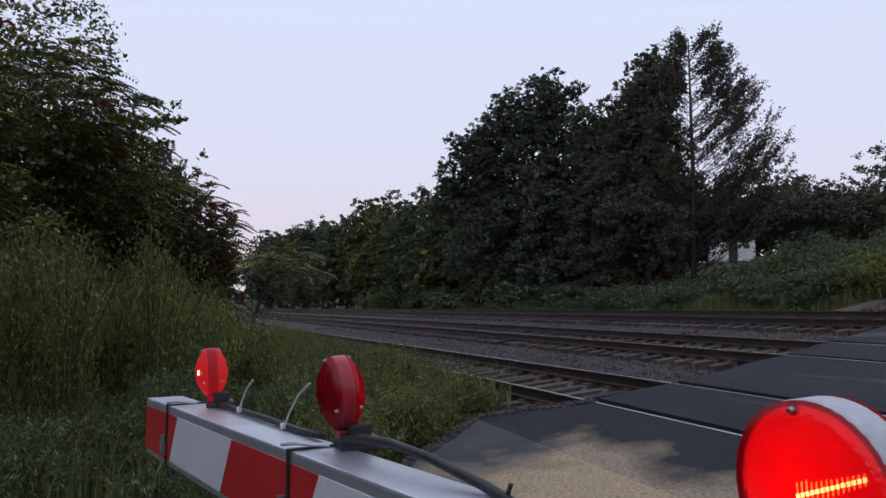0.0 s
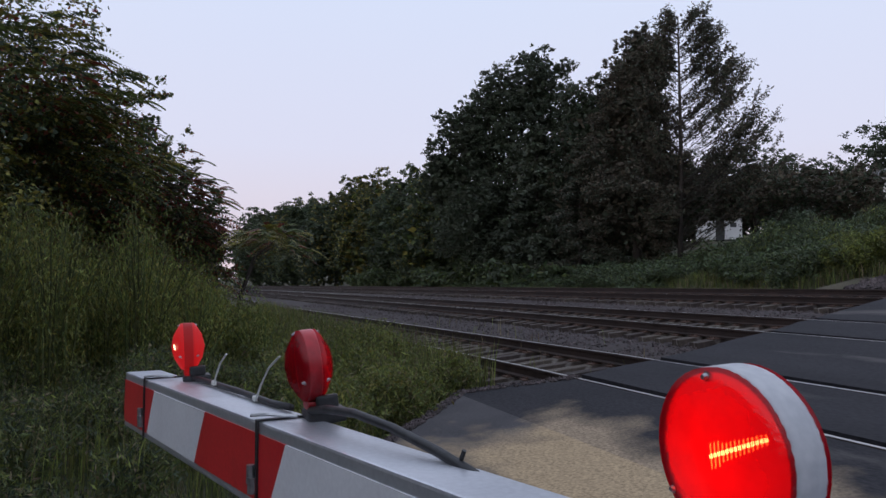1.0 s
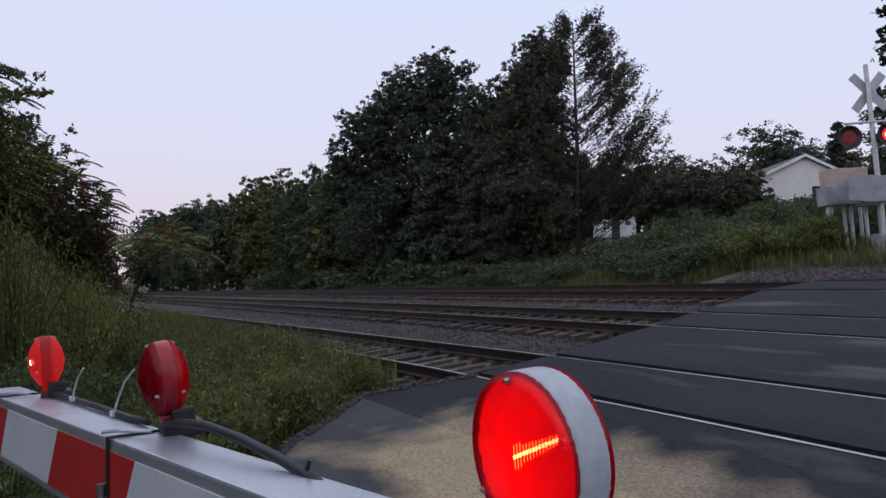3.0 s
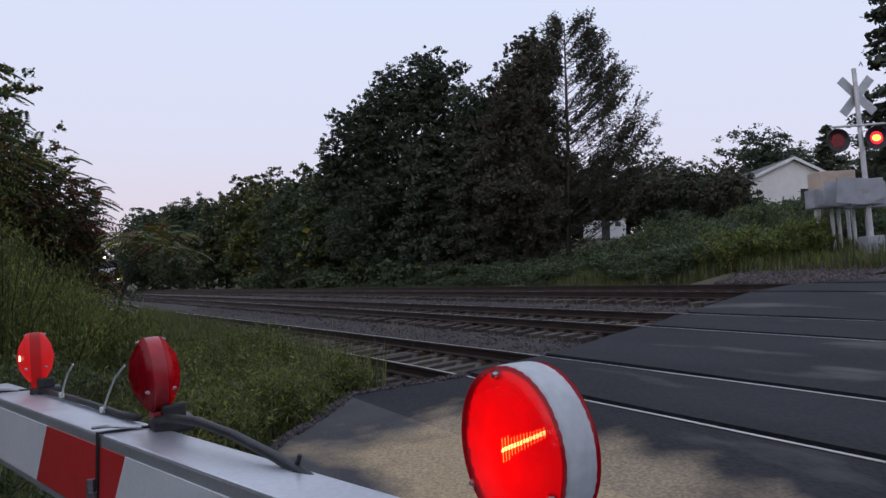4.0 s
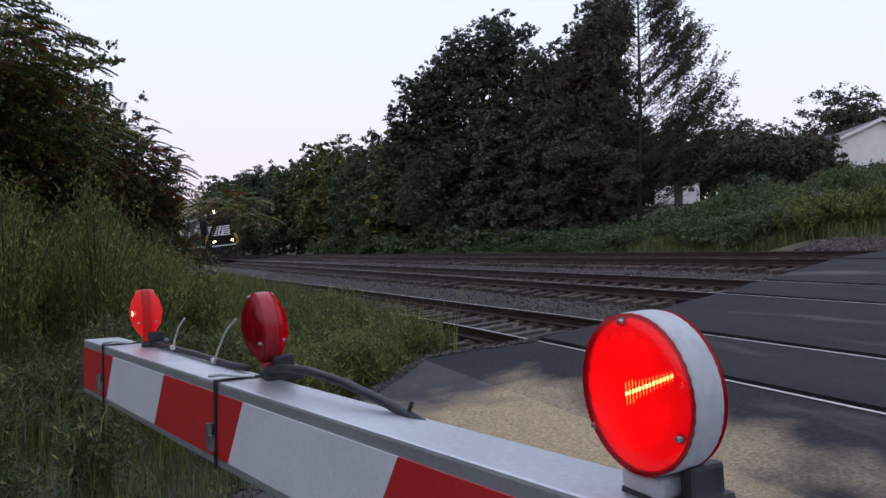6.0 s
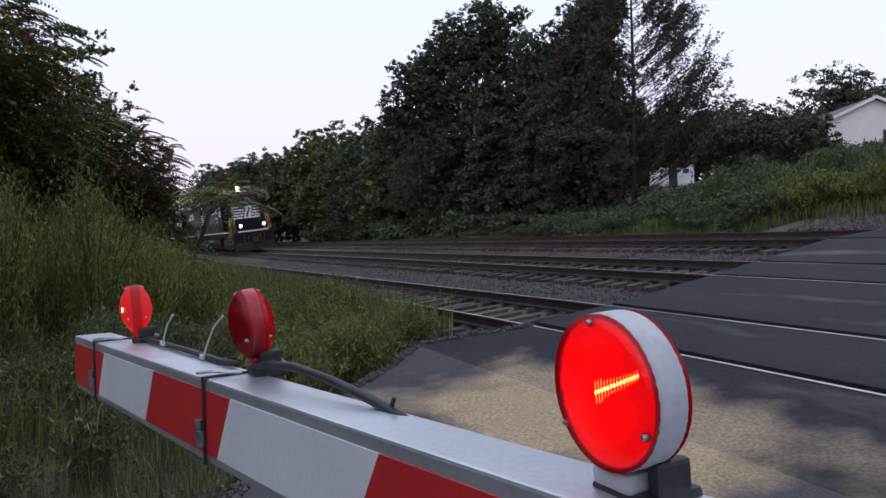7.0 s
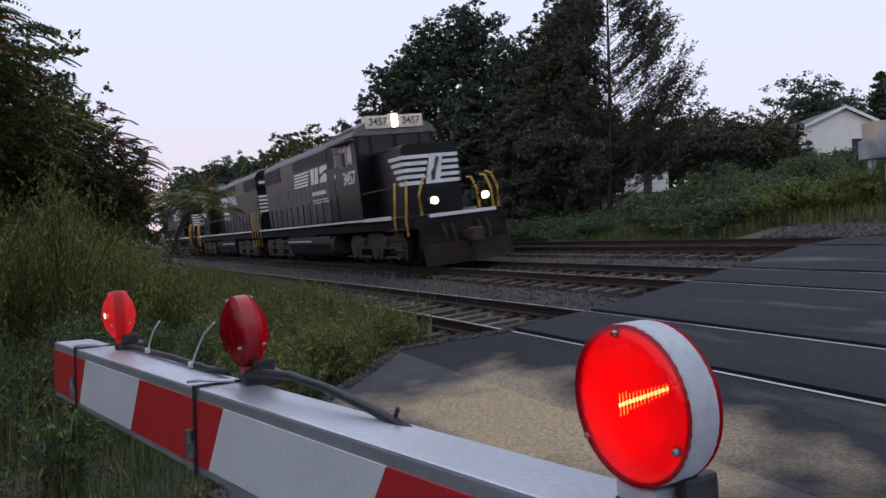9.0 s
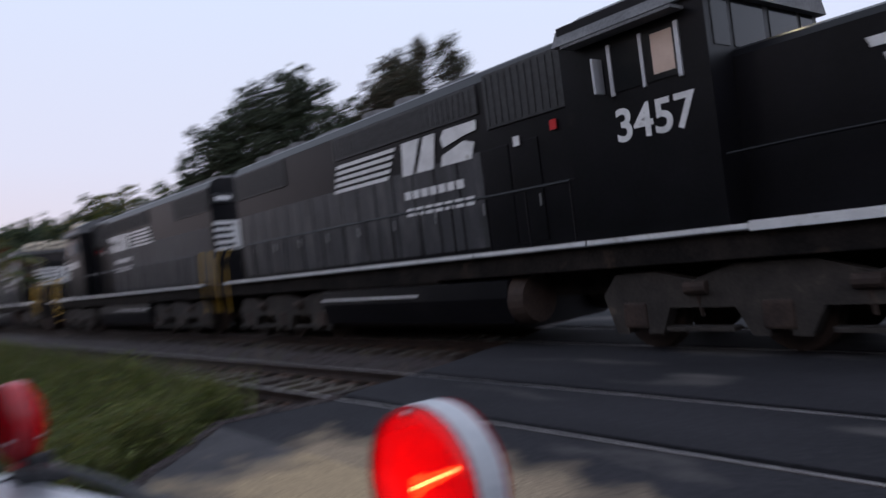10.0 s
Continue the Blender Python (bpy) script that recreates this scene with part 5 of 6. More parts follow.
for y in (-0.3, 0.3):
    bm = bmesh.new()
    prism(bm, [(-0.95, 2.15), (-0.25, 2.05), (0.3, 2.2), (0.3, 2.6), (-0.3, 2.72), (-0.9, 2.75)], y - 0.02, y + 0.02)
    part("counterweight_arm", bm, M["box_grey"], signal, "flat grey counterweight arm")


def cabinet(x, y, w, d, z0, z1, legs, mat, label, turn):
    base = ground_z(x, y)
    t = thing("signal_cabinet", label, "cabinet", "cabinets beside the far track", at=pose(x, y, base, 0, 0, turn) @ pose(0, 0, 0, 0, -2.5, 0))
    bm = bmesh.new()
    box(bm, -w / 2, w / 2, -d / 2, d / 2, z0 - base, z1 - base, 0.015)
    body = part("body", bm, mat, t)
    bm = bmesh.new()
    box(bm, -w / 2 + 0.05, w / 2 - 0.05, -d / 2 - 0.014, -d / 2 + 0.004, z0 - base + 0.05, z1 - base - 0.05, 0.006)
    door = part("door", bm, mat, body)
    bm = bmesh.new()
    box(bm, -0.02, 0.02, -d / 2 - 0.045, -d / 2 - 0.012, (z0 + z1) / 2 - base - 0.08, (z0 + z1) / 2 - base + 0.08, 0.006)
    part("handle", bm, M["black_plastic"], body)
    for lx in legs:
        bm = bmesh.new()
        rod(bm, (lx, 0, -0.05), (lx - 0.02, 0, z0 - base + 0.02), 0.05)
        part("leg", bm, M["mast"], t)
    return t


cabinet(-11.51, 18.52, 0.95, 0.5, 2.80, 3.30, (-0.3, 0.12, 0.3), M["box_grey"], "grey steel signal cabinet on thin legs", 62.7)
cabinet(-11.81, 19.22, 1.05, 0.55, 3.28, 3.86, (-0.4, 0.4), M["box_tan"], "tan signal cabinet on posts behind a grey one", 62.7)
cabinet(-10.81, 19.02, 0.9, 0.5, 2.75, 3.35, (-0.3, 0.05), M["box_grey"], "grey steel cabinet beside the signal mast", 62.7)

# ---- house and shed on the hill ----
house = thing("house", "white gabled house half hidden by trees", "house", at=pose(-36.2, 50.6, 5.55, 0, 0, 62.7))
bm = bmesh.new()
prism(bm, [(-3.3, -1.0), (3.3, -1.0), (3.3, 3.2), (0, 4.75), (-3.3, 3.2)], 0, 9)
wall = part("wall", bm, M["siding"], house)
for k in range(20):
    bm = bmesh.new()
    z = -0.6 + 0.19 * k
    box(bm, -3.29, 3.29, -0.018, 0.004, z, z + 0.17)
    part("clapboard", bm, M["siding"], wall)
for sgn in (-1, 1):
    bm = bmesh.new()
    prism(bm, [(0, 4.78), (sgn * 3.75, 3.02), (sgn * 3.75, 3.18), (0, 4.95)], -0.35, 9.3)
    part("roof", bm, M["roof"], house, "dark shingled roof slope")
    bm = bmesh.new()
    prism(bm, [(0, 4.74), (sgn * 3.78, 2.96), (sgn * 3.78, 3.19), (0, 4.97)], -0.40, -0.352)
    part("fascia", bm, M["loco_white"], house, "white fascia board")
bm = bmesh.new()
box(bm, 0.6, 1.7, -0.03, 0.02, 1.2, 2.5, 0.02)
window = part("window", bm, M["glass_dark"], house)
for a in ((0.52, 1.78, 1.12, 1.2), (0.52, 1.78, 2.5, 2.58)):
    bm = bmesh.new()
    box(bm, a[0], a[1], -0.05, 0.0, a[2], a[3])
    part("window_frame", bm, M["loco_white"], window)

shed = thing("shed", "small white shed behind brambles", "shed", at=pose(-45.0, 39.3, 4.45, 0, 0, 50))
bm = bmesh.new()
box(bm, -1.6, -0.15, 0, 2.0, 0.0, 1.45, 0.02)
part("wall", bm, M["siding"], shed)
bm = bmesh.new()
box(bm, 0.5, 1.75, 0, 2.0, 0.0, 1.62, 0.02)
part("wall", bm, M["siding"], shed)
bm = bmesh.new()
box(bm, 0.9, 1.35, -0.02, 0.02, 0.95, 1.3, 0.01)
part("window", bm, M["shed_dark"], shed)
bm = bmesh.new()
box(bm, -1.75, 1.9, -0.15, 2.2, 1.62, 1.74, 0.02)
part("roof", bm, M["roof"], shed)
bm = bmesh.new()
box(bm, -0.15, 0.5, 0.2, 1.9, 0.0, 1.62)
part("doorway", bm, M["shed_dark"], shed)


# ---- diesel locomotives (x forward, y towards the far side, z up from the rail tops) ----
def hood_section(bm, x0, x1, w, z0, z1, chamfer, mat=0):
    prof = [(-w, z0), (-w, z1 - chamfer), (-w + chamfer * 0.45, z1 - chamfer * 0.35), (-w + chamfer * 1.3, z1), (w - chamfer * 1.3, z1), (w - chamfer * 0.45, z1 - chamfer * 0.35), (w, z1 - chamfer), (w, z0)]
    a = [bm.verts.new((x0, y, z)) for y, z in prof]
    b = [bm.verts.new((x1, y, z)) for y, z in prof]
    fs = [bm.faces.new(a), bm.faces.new(b[::-1])]
    for k in range(len(a)):
        fs.append(bm.faces.new((a[k], b[k], b[(k + 1) % len(a)], a[(k + 1) % len(a)])))
    for f in fs:
        f.material_index = mat
        # roof and upper chamfers: second material, carrying painted sky light on the long hood
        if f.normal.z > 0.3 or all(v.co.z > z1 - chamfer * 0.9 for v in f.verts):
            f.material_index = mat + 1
    bmesh.ops.recalc_face_normals(bm, faces=fs)
    return bm


def slanted(bm, x0, x1, z0, z1, y, slant, t=0.006, mat=0):
    return prism(bm, [(x0 + slant * z0, z0), (x1 + slant * z0, z0), (x1 + slant * z1, z1), (x0 + slant * z1, z1)], y - t, y, mat)


TURNING = []      # wheelsets


def locomotive(label, lit, number):
    t = thing("locomotive", label, "locomotive", "locomotives of the train")
    K, W, G = M["loco_black"], M["loco_white"], M["loco_grime"]
    # underframe with a white sill stripe
    bm = bmesh.new()
    box(bm, -11.1, 9.75, -1.42, 1.42, 1.22, 1.60, 0.02)
    box(bm, -9.9, 8.4, -0.62, 0.62, 0.78, 1.24)
    frame_part = part("underframe", bm, G, t)
    bm = bmesh.new()
    box(bm, -10.3, 7.85, -1.53, 1.53, 1.56, 1.61, 0.01)
    part("walkway", bm, M["loco_roof"], frame_part)
    for sgn in (-1, 1):
        for a, b in ((-10.3, -4.0), (-3.96, 0.6), (0.64, 3.1), (3.14, 5.6), (5.61, 7.85)):
            bm = bmesh.new()
            box(bm, a, b, sgn * 1.53 - 0.012, sgn * 1.53 + 0.012, 1.58 if a < 5.6 else 1.55, 1.645 if a < 5.6 else 1.67, 0.003)
            part("sill_stripe", bm, W, frame_part, "white painted edge of the walkway")
    # long hood: engine room with doors, grilles above
    bm = bmesh.new()
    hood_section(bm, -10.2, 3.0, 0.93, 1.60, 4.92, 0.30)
    hood = part("long_hood", bm, [K, M["loco_roof"]], t, "black long hood with sky light painted on its roof")
    for sgn in (-1, 1):
        y = sgn * 0.935
        for k in range(17):
            x = -10.0 + 0.70 * k
            if x > 1.9:
                break
            bm = bmesh.new()
            box(bm, x + 0.02, x + 0.67, y - 0.012, y + 0.012, 1.72, 3.42, 0.008)
            door = part("hood_door", bm, M["loco_dust"] if x < -0.2 else K, hood)
            if sgn < 0 and k % 2 == 0:
                bm = bmesh.new()
                box(bm, x + 0.58, x + 0.62, y - 0.03, y, 2.3, 2.5, 0.004)
                part("latch", bm, M["steel"], door)
        for a, b, z0, z1 in ((-10.1, -7.0, 3.9, 4.60), (-4.45, 0.55, 4.08, 4.60), (0.75, 2.9, 3.75, 4.70)):
            bm = bmesh.new()
            box(bm, a, b, y - 0.03, y + 0.03, z0, z1, 0.01)
            g = part("grille", bm, M["black_plastic"], hood, "black intake grille")
            n = int((b - a) / 0.16)
            for j in range(n):
                bm = bmesh.new()
                x = a + 0.05 + (b - a - 0.1) * j / n
                box(bm, x, x + 0.05, y - 0.045, y + 0.045, z0 + 0.05, z1 - 0.05)
                part("louvre", bm, M["black_plastic"], g)
        bm = bmesh.new()
        tube(bm, [(-10.0, sgn * 0.96, 2.62), (-4, sgn * 0.96, 2.62), (2.8, sgn * 0.96, 2.62)], 0.012)
        part("grab_rail", bm, K, hood)
    for x in (-9.3, -8.3, -7.3, -3.6, -2.3):
        bm = bmesh.new()
        rod(bm, (x, 0, 4.90), (x, 0, 5.05), 0.52, 0.50, 20)
        part("roof_fan", bm, M["loco_roof"], hood, "round grey radiator fan housing")
    for x in (-5.6, -0.6):
        bm = bmesh.new()
        box(bm, x - 0.55, x + 0.55, -0.4, 0.4, 4.90, 5.02, 0.03)
        part("roof_hatch", bm, M["loco_roof"], hood)
    # cab
    bm = bmesh.new()
    prism(bm, [(3.02, 1.60), (5.36, 1.60), (5.36, 4.68), (5.30, 4.76), (3.02, 4.76)], -1.50, 1.50)
    cab = part("cab", bm, K, t, "black cab with side windows")
    bm = bmesh.new()
    prof = [(-1.58, 4.48), (-1.46, 4.72), (-0.85, 5.02), (0.85, 5.02), (1.46, 4.72), (1.58, 4.48)]
    a = [bm.verts.new((2.96, y, z)) for y, z in prof]
    b = [bm.verts.new((5.48, y, z)) for y, z in prof]
    fs = [bm.faces.new(a), bm.faces.new(b[::-1])] + [bm.faces.new((a[k], b[k], b[(k + 1) % 6], a[(k + 1) % 6])) for k in range(6)]
    bmesh.ops.recalc_face_normals(bm, faces=fs)
    part("cab_roof", bm, M["loco_roof"], cab, "grey cab roof")
    for sgn in (-1, 1):
        y = sgn * 1.505
        bm = bmesh.new()
        box(bm, 3.92, 4.98, y - 0.012, y + 0.012, 3.60, 4.22, 0.004)
        win = part("side_window", bm, M["glass_dark"], cab)
        for q in ((3.88, 3.94, 3.56, 4.26), (4.40, 4.45, 3.56, 4.26), (4.94, 5.0, 3.56, 4.26)):
            bm = bmesh.new()
            box(bm, q[0], q[1], y - 0.03, y + 0.03, q[2], q[3], 0.005)
            part("window_frame", bm, M["alu"], win)
        bm = bmesh.new()
        box(bm, 4.58, 4.90, y - 0.016, y + 0.016, 3.68, 4.2)
        part("blind", bm, M["cab_blind"], win, "pale pinkish blind in the cab window")
        bm = bmesh.new()
        box(bm, 3.74, 3.78, sgn * 1.52, sgn * 1.72, 3.62, 4.1, 0.004)
        part("wind_deflector", bm, M["alu"], win, "folding glass wind deflector")
        bm = bmesh.new()
        prism(bm, [(3.3, 4.36), (5.1, 4.36), (5.1, 4.40), (3.3, 4.40)], min(y, y + sgn * 0.28), max(y, y + sgn * 0.28))
        part("sunshade", bm, M["loco_roof"], win, "grey awning over the cab window")
    for q in ((-1.36, -0.98), (-0.88, -0.08), (0.08, 0.88), (0.98, 1.36)):
        bm = bmesh.new()
        box(bm, 5.352, 5.372, q[0], q[1], 3.86, 4.56, 0.006)
        part("windshield", bm, M["glass_dark"], cab, "dark windshield pane")
    for y in (-0.62, 0.62):
        bm = bmesh.new()
        box(bm, 5.2, 5.54, y - 0.46, y + 0.46, 4.68, 5.12, 0.02)
        board = part("number_board", bm, M["board_cream"], cab, "cream number board")
        bm = bmesh.new()
        box(bm, 5.535, 5.552, y - 0.38, y + 0.38, 4.76, 5.04, 0.003)
        part("number_panel", bm, M["board_cream"], board)
        if number:
            text_mesh("number", number, 0.34, Matrix.Translation((5.556, y, 4.90)) @ Matrix.Rotation(radians(90), 4, "Z") @ Matrix.Rotation(radians(90), 4, "X"), M["black_plastic"], board, 0.003)
        else:
            bm = bmesh.new()
            box(bm, 5.548, 5.560, y - 0.26, y + 0.26, 4.83, 4.97)
            part("number_bar", bm, M["black_plastic"], board)
    bm = bmesh.new()
    box(bm, 5.2, 5.56, -0.16, 0.16, 4.68, 5.18, 0.02)
    hl = part("headlight_box", bm, M["board_cream"], cab)
    for z in (4.82, 5.04):
        bm = bmesh.new()
        rod(bm, (5.55, 0, z), (5.58, 0, z), 0.105, seg=20)
        part("headlight", bm, M["headlight"] if lit else M["glass_dark"], hl, "bright headlight" if lit else "unlit headlight")
    # short hood with a striped nose
    bm = bmesh.new()
    hood_section(bm, 5.36, 7.95, 0.98, 1.60, 3.86, 0.14)
    nose = part("short_hood", bm, [K, K], t, "black short hood")
    for k in range(5):
        z = 2.56 + 0.205 * k
        for a, b in ((-0.97, -0.18 + 0.07 * (k - 2)), (0.36 + 0.05 * (k - 2), 0.97)):
            bm = bmesh.new()
            box(bm, 7.955, 7.965, a, b, z, z + 0.115)
            part("nose_stripe", bm, W, nose, "white stripe across the nose")
        for sgn in (-1, 1):
            bm = bmesh.new()
            prism(bm, [(6.95 + 0.16 * (4 - k), z), (7.965, z), (7.965, z + 0.115), (6.90 + 0.16 * (4 - k), z + 0.115)], sgn * 0.985 - 0.006, sgn * 0.985 + 0.006)
            part("nose_stripe", bm, W, nose, "white stripe along the nose side")
    bm = bmesh.new()
    prism(bm, [(-0.24, 2.56), (0.26, 2.56), (0.46, 3.495), (0.00, 3.495)], 0, 0.010)
    bmesh.ops.rotate(bm, cent=(0, 0, 0), matrix=Matrix.Rotation(radians(90), 3, "Z"), verts=bm.verts)
    bmesh.ops.translate(bm, vec=(7.966, 0, 0), verts=bm.verts)
    emblem = part("nose_emblem", bm, W, nose, "white slanted emblem panel")
    bm = bmesh.new()
    prism(bm, [(-0.04, 2.66), (0.08, 2.66), (0.17, 2.95), (0.33, 3.36), (0.21, 3.42), (0.09, 3.06), (-0.03, 2.92)], 0, 0.006)
    bmesh.ops.rotate(bm, cent=(0, 0, 0), matrix=Matrix.Rotation(radians(90), 3, "Z"), verts=bm.verts)
    bmesh.ops.translate(bm, vec=(7.970, 0, 0), verts=bm.verts)
    part("emblem_figure", bm, M["black_plastic"], emblem, "plain black shape on the emblem")
    bm = bmesh.new()
    box(bm, 7.94, 7.985, -0.33, 0.33, 1.65, 2.50, 0.015)
    part("nose_door", bm, K, nose)
    # striped end of the long hood with its number boards, and grab irons at its corners
    for k in range(5):
        z = 2.62 + 0.205 * k
        for a, b in ((-0.90, -0.16), (0.30, 0.90)):
            bm = bmesh.new()
            box(bm, -10.215, -10.205, a, b, z, z + 0.115)
            part("end_stripe", bm, W, hood, "white stripe across the hood end")
    bm = bmesh.new()
    box(bm, -10.222, -10.204, -0.15, 0.29, 2.62, 3.555)
    part("end_emblem", bm, W, hood, "white emblem panel on the hood end")
    for y in (-0.52, 0.52):
        bm = bmesh.new()
        box(bm, -10.30, -10.19, y - 0.34, y + 0.34, 4.12, 4.42, 0.01)
        board = part("end_number_board", bm, M["black_plastic"], hood, "dark number board")
        bm = bmesh.new()
        box(bm, -10.308, -10.298, y - 0.25, y + 0.25, 4.20, 4.34)
        part("number_bar", bm, W, board)
    for sgn in (-1, 1):
        for x in (-10.25, -10.95):
            bm = bmesh.new()
            tube(bm, [(x, sgn * 1.48, 0.75), (x, sgn * 1.50, 1.55), (x + 0.05, sgn * 1.44, 2.3), (x + 0.25, sgn * 1.34, 2.62)], 0.020, 6)
            part("grab_iron", bm, M["loco_yellow"], frame_part, "yellow grab iron beside the end steps")
    # markings on the sides: plain shapes only
    for sgn in (-1, 1):
        y = sgn * 0.953
        for k in range(5):
            bm = bmesh.new()
            z = 3.36 + 0.135 * k
            a, b = -4.62 + 0.35 * (z - 3.34), -2.45 + 0.62 * (z - 3.34)
            prism(bm, [(a, z), (b, z), (b + 0.05, z + 0.075), (a + 0.026, z + 0.075)], y - 0.004, y + 0.004)
            part("side_stripe", bm, W, hood, "white slanted stripe")
        for a, b in ((-1.85, -0.75), (-0.62, 0.40)):
            bm = bmesh.new()
            if a < -1:
                prism(bm, [(a - 0.05, 3.34), (a + 0.30, 3.34), (a + 0.62, 4.0), (a + 0.02, 4.0)], y - 0.004, y + 0.004)
                prism(bm, [(a + 0.42, 3.34), (a + 0.98, 3.34), (a + 1.12, 4.0), (a + 0.76, 4.0)], y - 0.004, y + 0.004)
            else:
                prism(bm, [(a - 0.02, 3.34), (a + 0.86, 3.34), (a + 0.98, 3.62), (a + 0.70, 3.70), (a + 0.04, 3.54)], y - 0.004, y + 0.004)
                prism(bm, [(a + 0.10, 3.68), (a + 0.78, 3.80), (a + 1.06, 3.82), (a + 1.08, 4.0), (a + 0.16, 4.0), (a + 0.04, 3.86)], y - 0.004, y + 0.004)
            part("side_emblem", bm, W, hood, "white plain block emblem")
        for z, a, b in ((2.86, -1.90, 0.0), (2.52, -1.90, 0.25)):
            bm = bmesh.new()
            for j in range(7):
                x = a + (b - a) * j / 7
                box(bm, x, x + (b - a) / 7 * 0.78, y - 0.006, y, z, z + 0.16)
            part("side_lettering", bm, W, hood, "white plain bar in place of lettering")
        if number:
            m = Matrix.Translation((4.48, sgn * 1.508, 3.12))
            m = m @ (Matrix.Rotation(radians(90), 4, "X") if sgn < 0 else Matrix.Rotation(radians(180), 4, "Z") @ Matrix.Rotation(radians(90), 4, "X"))
            text_mesh("number", number, 0.62, m, W, cab)
        else:
            bm = bmesh.new()
            box(bm, 3.85, 5.0, sgn * 1.508 - 0.006, sgn * 1.508 + 0.006, 2.96, 3.26)
            part("number_bar", bm, W, cab)
        for x, z in ((1.35, 3.35), (2.2, 3.45)):
            bm = bmesh.new()
            box(bm, x, x + 0.14, sgn * 0.97 - 0.008, sgn * 0.97 + 0.008, z, z + 0.16)
            part("notice", bm, W if x < 2 else M["red_sheet"], hood)
    # walkway handrails
    for sgn in (-1, 1):
        for k in range(15):
            x = -10.1 + 0.93 * k
            bm = bmesh.new()
            rod(bm, (x, sgn * 1.49, 1.55), (x, sgn * 1.49, 2.55), 0.018, seg=6)
            part("stanchion", bm, K, frame_part)
        bm = bmesh.new()
        tube(bm, [(-10.1, sgn * 1.49, 2.55), (-4, sgn * 1.49, 2.55), (2.92, sgn * 1.49, 2.55)], 0.02)
        part("handrail", bm, K, frame_part)
        bm = bmesh.new()
        tube(bm, [(5.4, sgn * 1.45, 2.5), (6.4, sgn * 1.45, 2.52), (7.8, sgn * 1.45, 2.52)], 0.02)
        part("handrail", bm, K, frame_part)
    # front platform, steps, yellow grab rails, plough, lights
    bm = bmesh.new()
    box(bm, 7.9, 9.72, -0.82, 0.82, 1.5, 1.61, 0.01)
    porch = part("front_platform", bm, G, t)
    bm = bmesh.new()
    box(bm, 9.72, 9.80, -1.12, 1.12, 1.51, 1.61, 0.01)
    part("front_sill", bm, W, porch, "white painted front sill")
    bm = bmesh.new()
    box(bm, 9.60, 9.76, -1.45, 1.45, 0.62, 1.46, 0.03)
    part("pilot", bm, G, porch, "grimy black pilot sheet")
    bm = bmesh.new()
    a = [bm.verts.new(v) for v in ((9.77, -1.45, 0.74), (9.77, 1.45, 0.74), (10.0, 1.5, 0.13), (10.35, 0, 0.13), (10.0, -1.5, 0.13), (9.95, 0, 0.74))]
    for f in ((0, 5, 3, 4), (5, 1, 2, 3)):
        bm.faces.new([a[i] for i in f])
    bmesh.ops.solidify(bm, geom=bm.faces[:], thickness=0.03)
    part("plough", bm, M["brown_steel"], porch, "rust-brown snow plough")
    bm = bmesh.new()
    box(bm, 9.75, 10.35, -0.14, 0.14, 0.78, 1.02, 0.03)
    box(bm, 10.25, 10.55, -0.2, 0.2, 0.70, 1.10, 0.05)
    part("coupler", bm, M["brown_steel"], porch)
    for y in (-0.45, 0.45, -0.75, 0.75):
        bm = bmesh.new()
        tube(bm, [(9.77, y, 1.3), (9.95, y, 1.05), (9.98, y * 0.95, 0.75)], 0.025)
        part("air_hose", bm, M["black_plastic"], porch)
    for y in (-0.86, 0.86):
        bm = bmesh.new()
        rod(bm, (9.45, y, 2.0), (9.68, y, 2.0), 0.12, 0.14, 16)
        rod(bm, (9.5, y, 1.6), (9.5, y, 1.95), 0.03)
        lampcan = part("ditch_light", bm, K, porch)
        bm = bmesh.new()
        rod(bm, (9.68, y, 2.0), (9.70, y, 2.0), 0.105, seg=18)
        part("ditch_lens", bm, M["ditch_glow"] if lit else M["glass_dark"], lampcan, "bright ditch light" if lit else "unlit ditch light")
    for sgn in (-1, 1):
        for z in (0.55, 0.88, 1.20):
            bm = bmesh.new()
            box(bm, 7.95, 8.75, sgn * 1.5 - 0.28, sgn * 1.5 + 0.02, z, z + 0.04, 0.006)
            step = part("step", bm, G, porch)
            bm = bmesh.new()
            box(bm, 7.95, 8.75, sgn * 1.5 - 0.01 + 0.025 * sgn, sgn * 1.5 + 0.012 + 0.025 * sgn, z - 0.005, z + 0.045)
            part("step_edge", bm, M["loco_yellow"], step, "yellow painted step edge")
        for x in (8.10, 8.98):
            bm = bmesh.new()
            tube(bm, [(x, sgn * 1.50, 1.02), (x, sgn * 1.52, 1.5), (x + 0.06, sgn * 1.46, 2.2), (x - 0.06, sgn * 1.36, 2.62), (x - 0.22, sgn * 1.28, 2.66)], 0.034, 6)
            part("grab_iron", bm, M["loco_yellow"], porch, "yellow grab iron beside the steps")
        bm = bmesh.new()
        tube(bm, [(9.66, sgn * 1.30, 1.6), (9.66, sgn * 1.33, 2.2), (9.66, sgn * 1.15, 2.65), (9.66, sgn * 0.95, 2.72)], 0.03, 6)
        part("grab_iron", bm, M["loco_yellow"], porch, "yellow corner rail on the platform")
    for y in (-0.95, 0.95):
        bm = bmesh.new()
        tube(bm, [(9.66, y, 2.4), (9.66, y * 0.6, 2.35), (9.66, y * 0.25, 2.35)], 0.018)
        part("handrail", bm, K, porch)
    # roof horn, fuel tank, air tanks
    bm = bmesh.new()
    for y in (-0.12, 0.0, 0.12):
        rod(bm, (3.6, y, 5.16), (4.15, y, 5.18), 0.03, 0.09, 10)
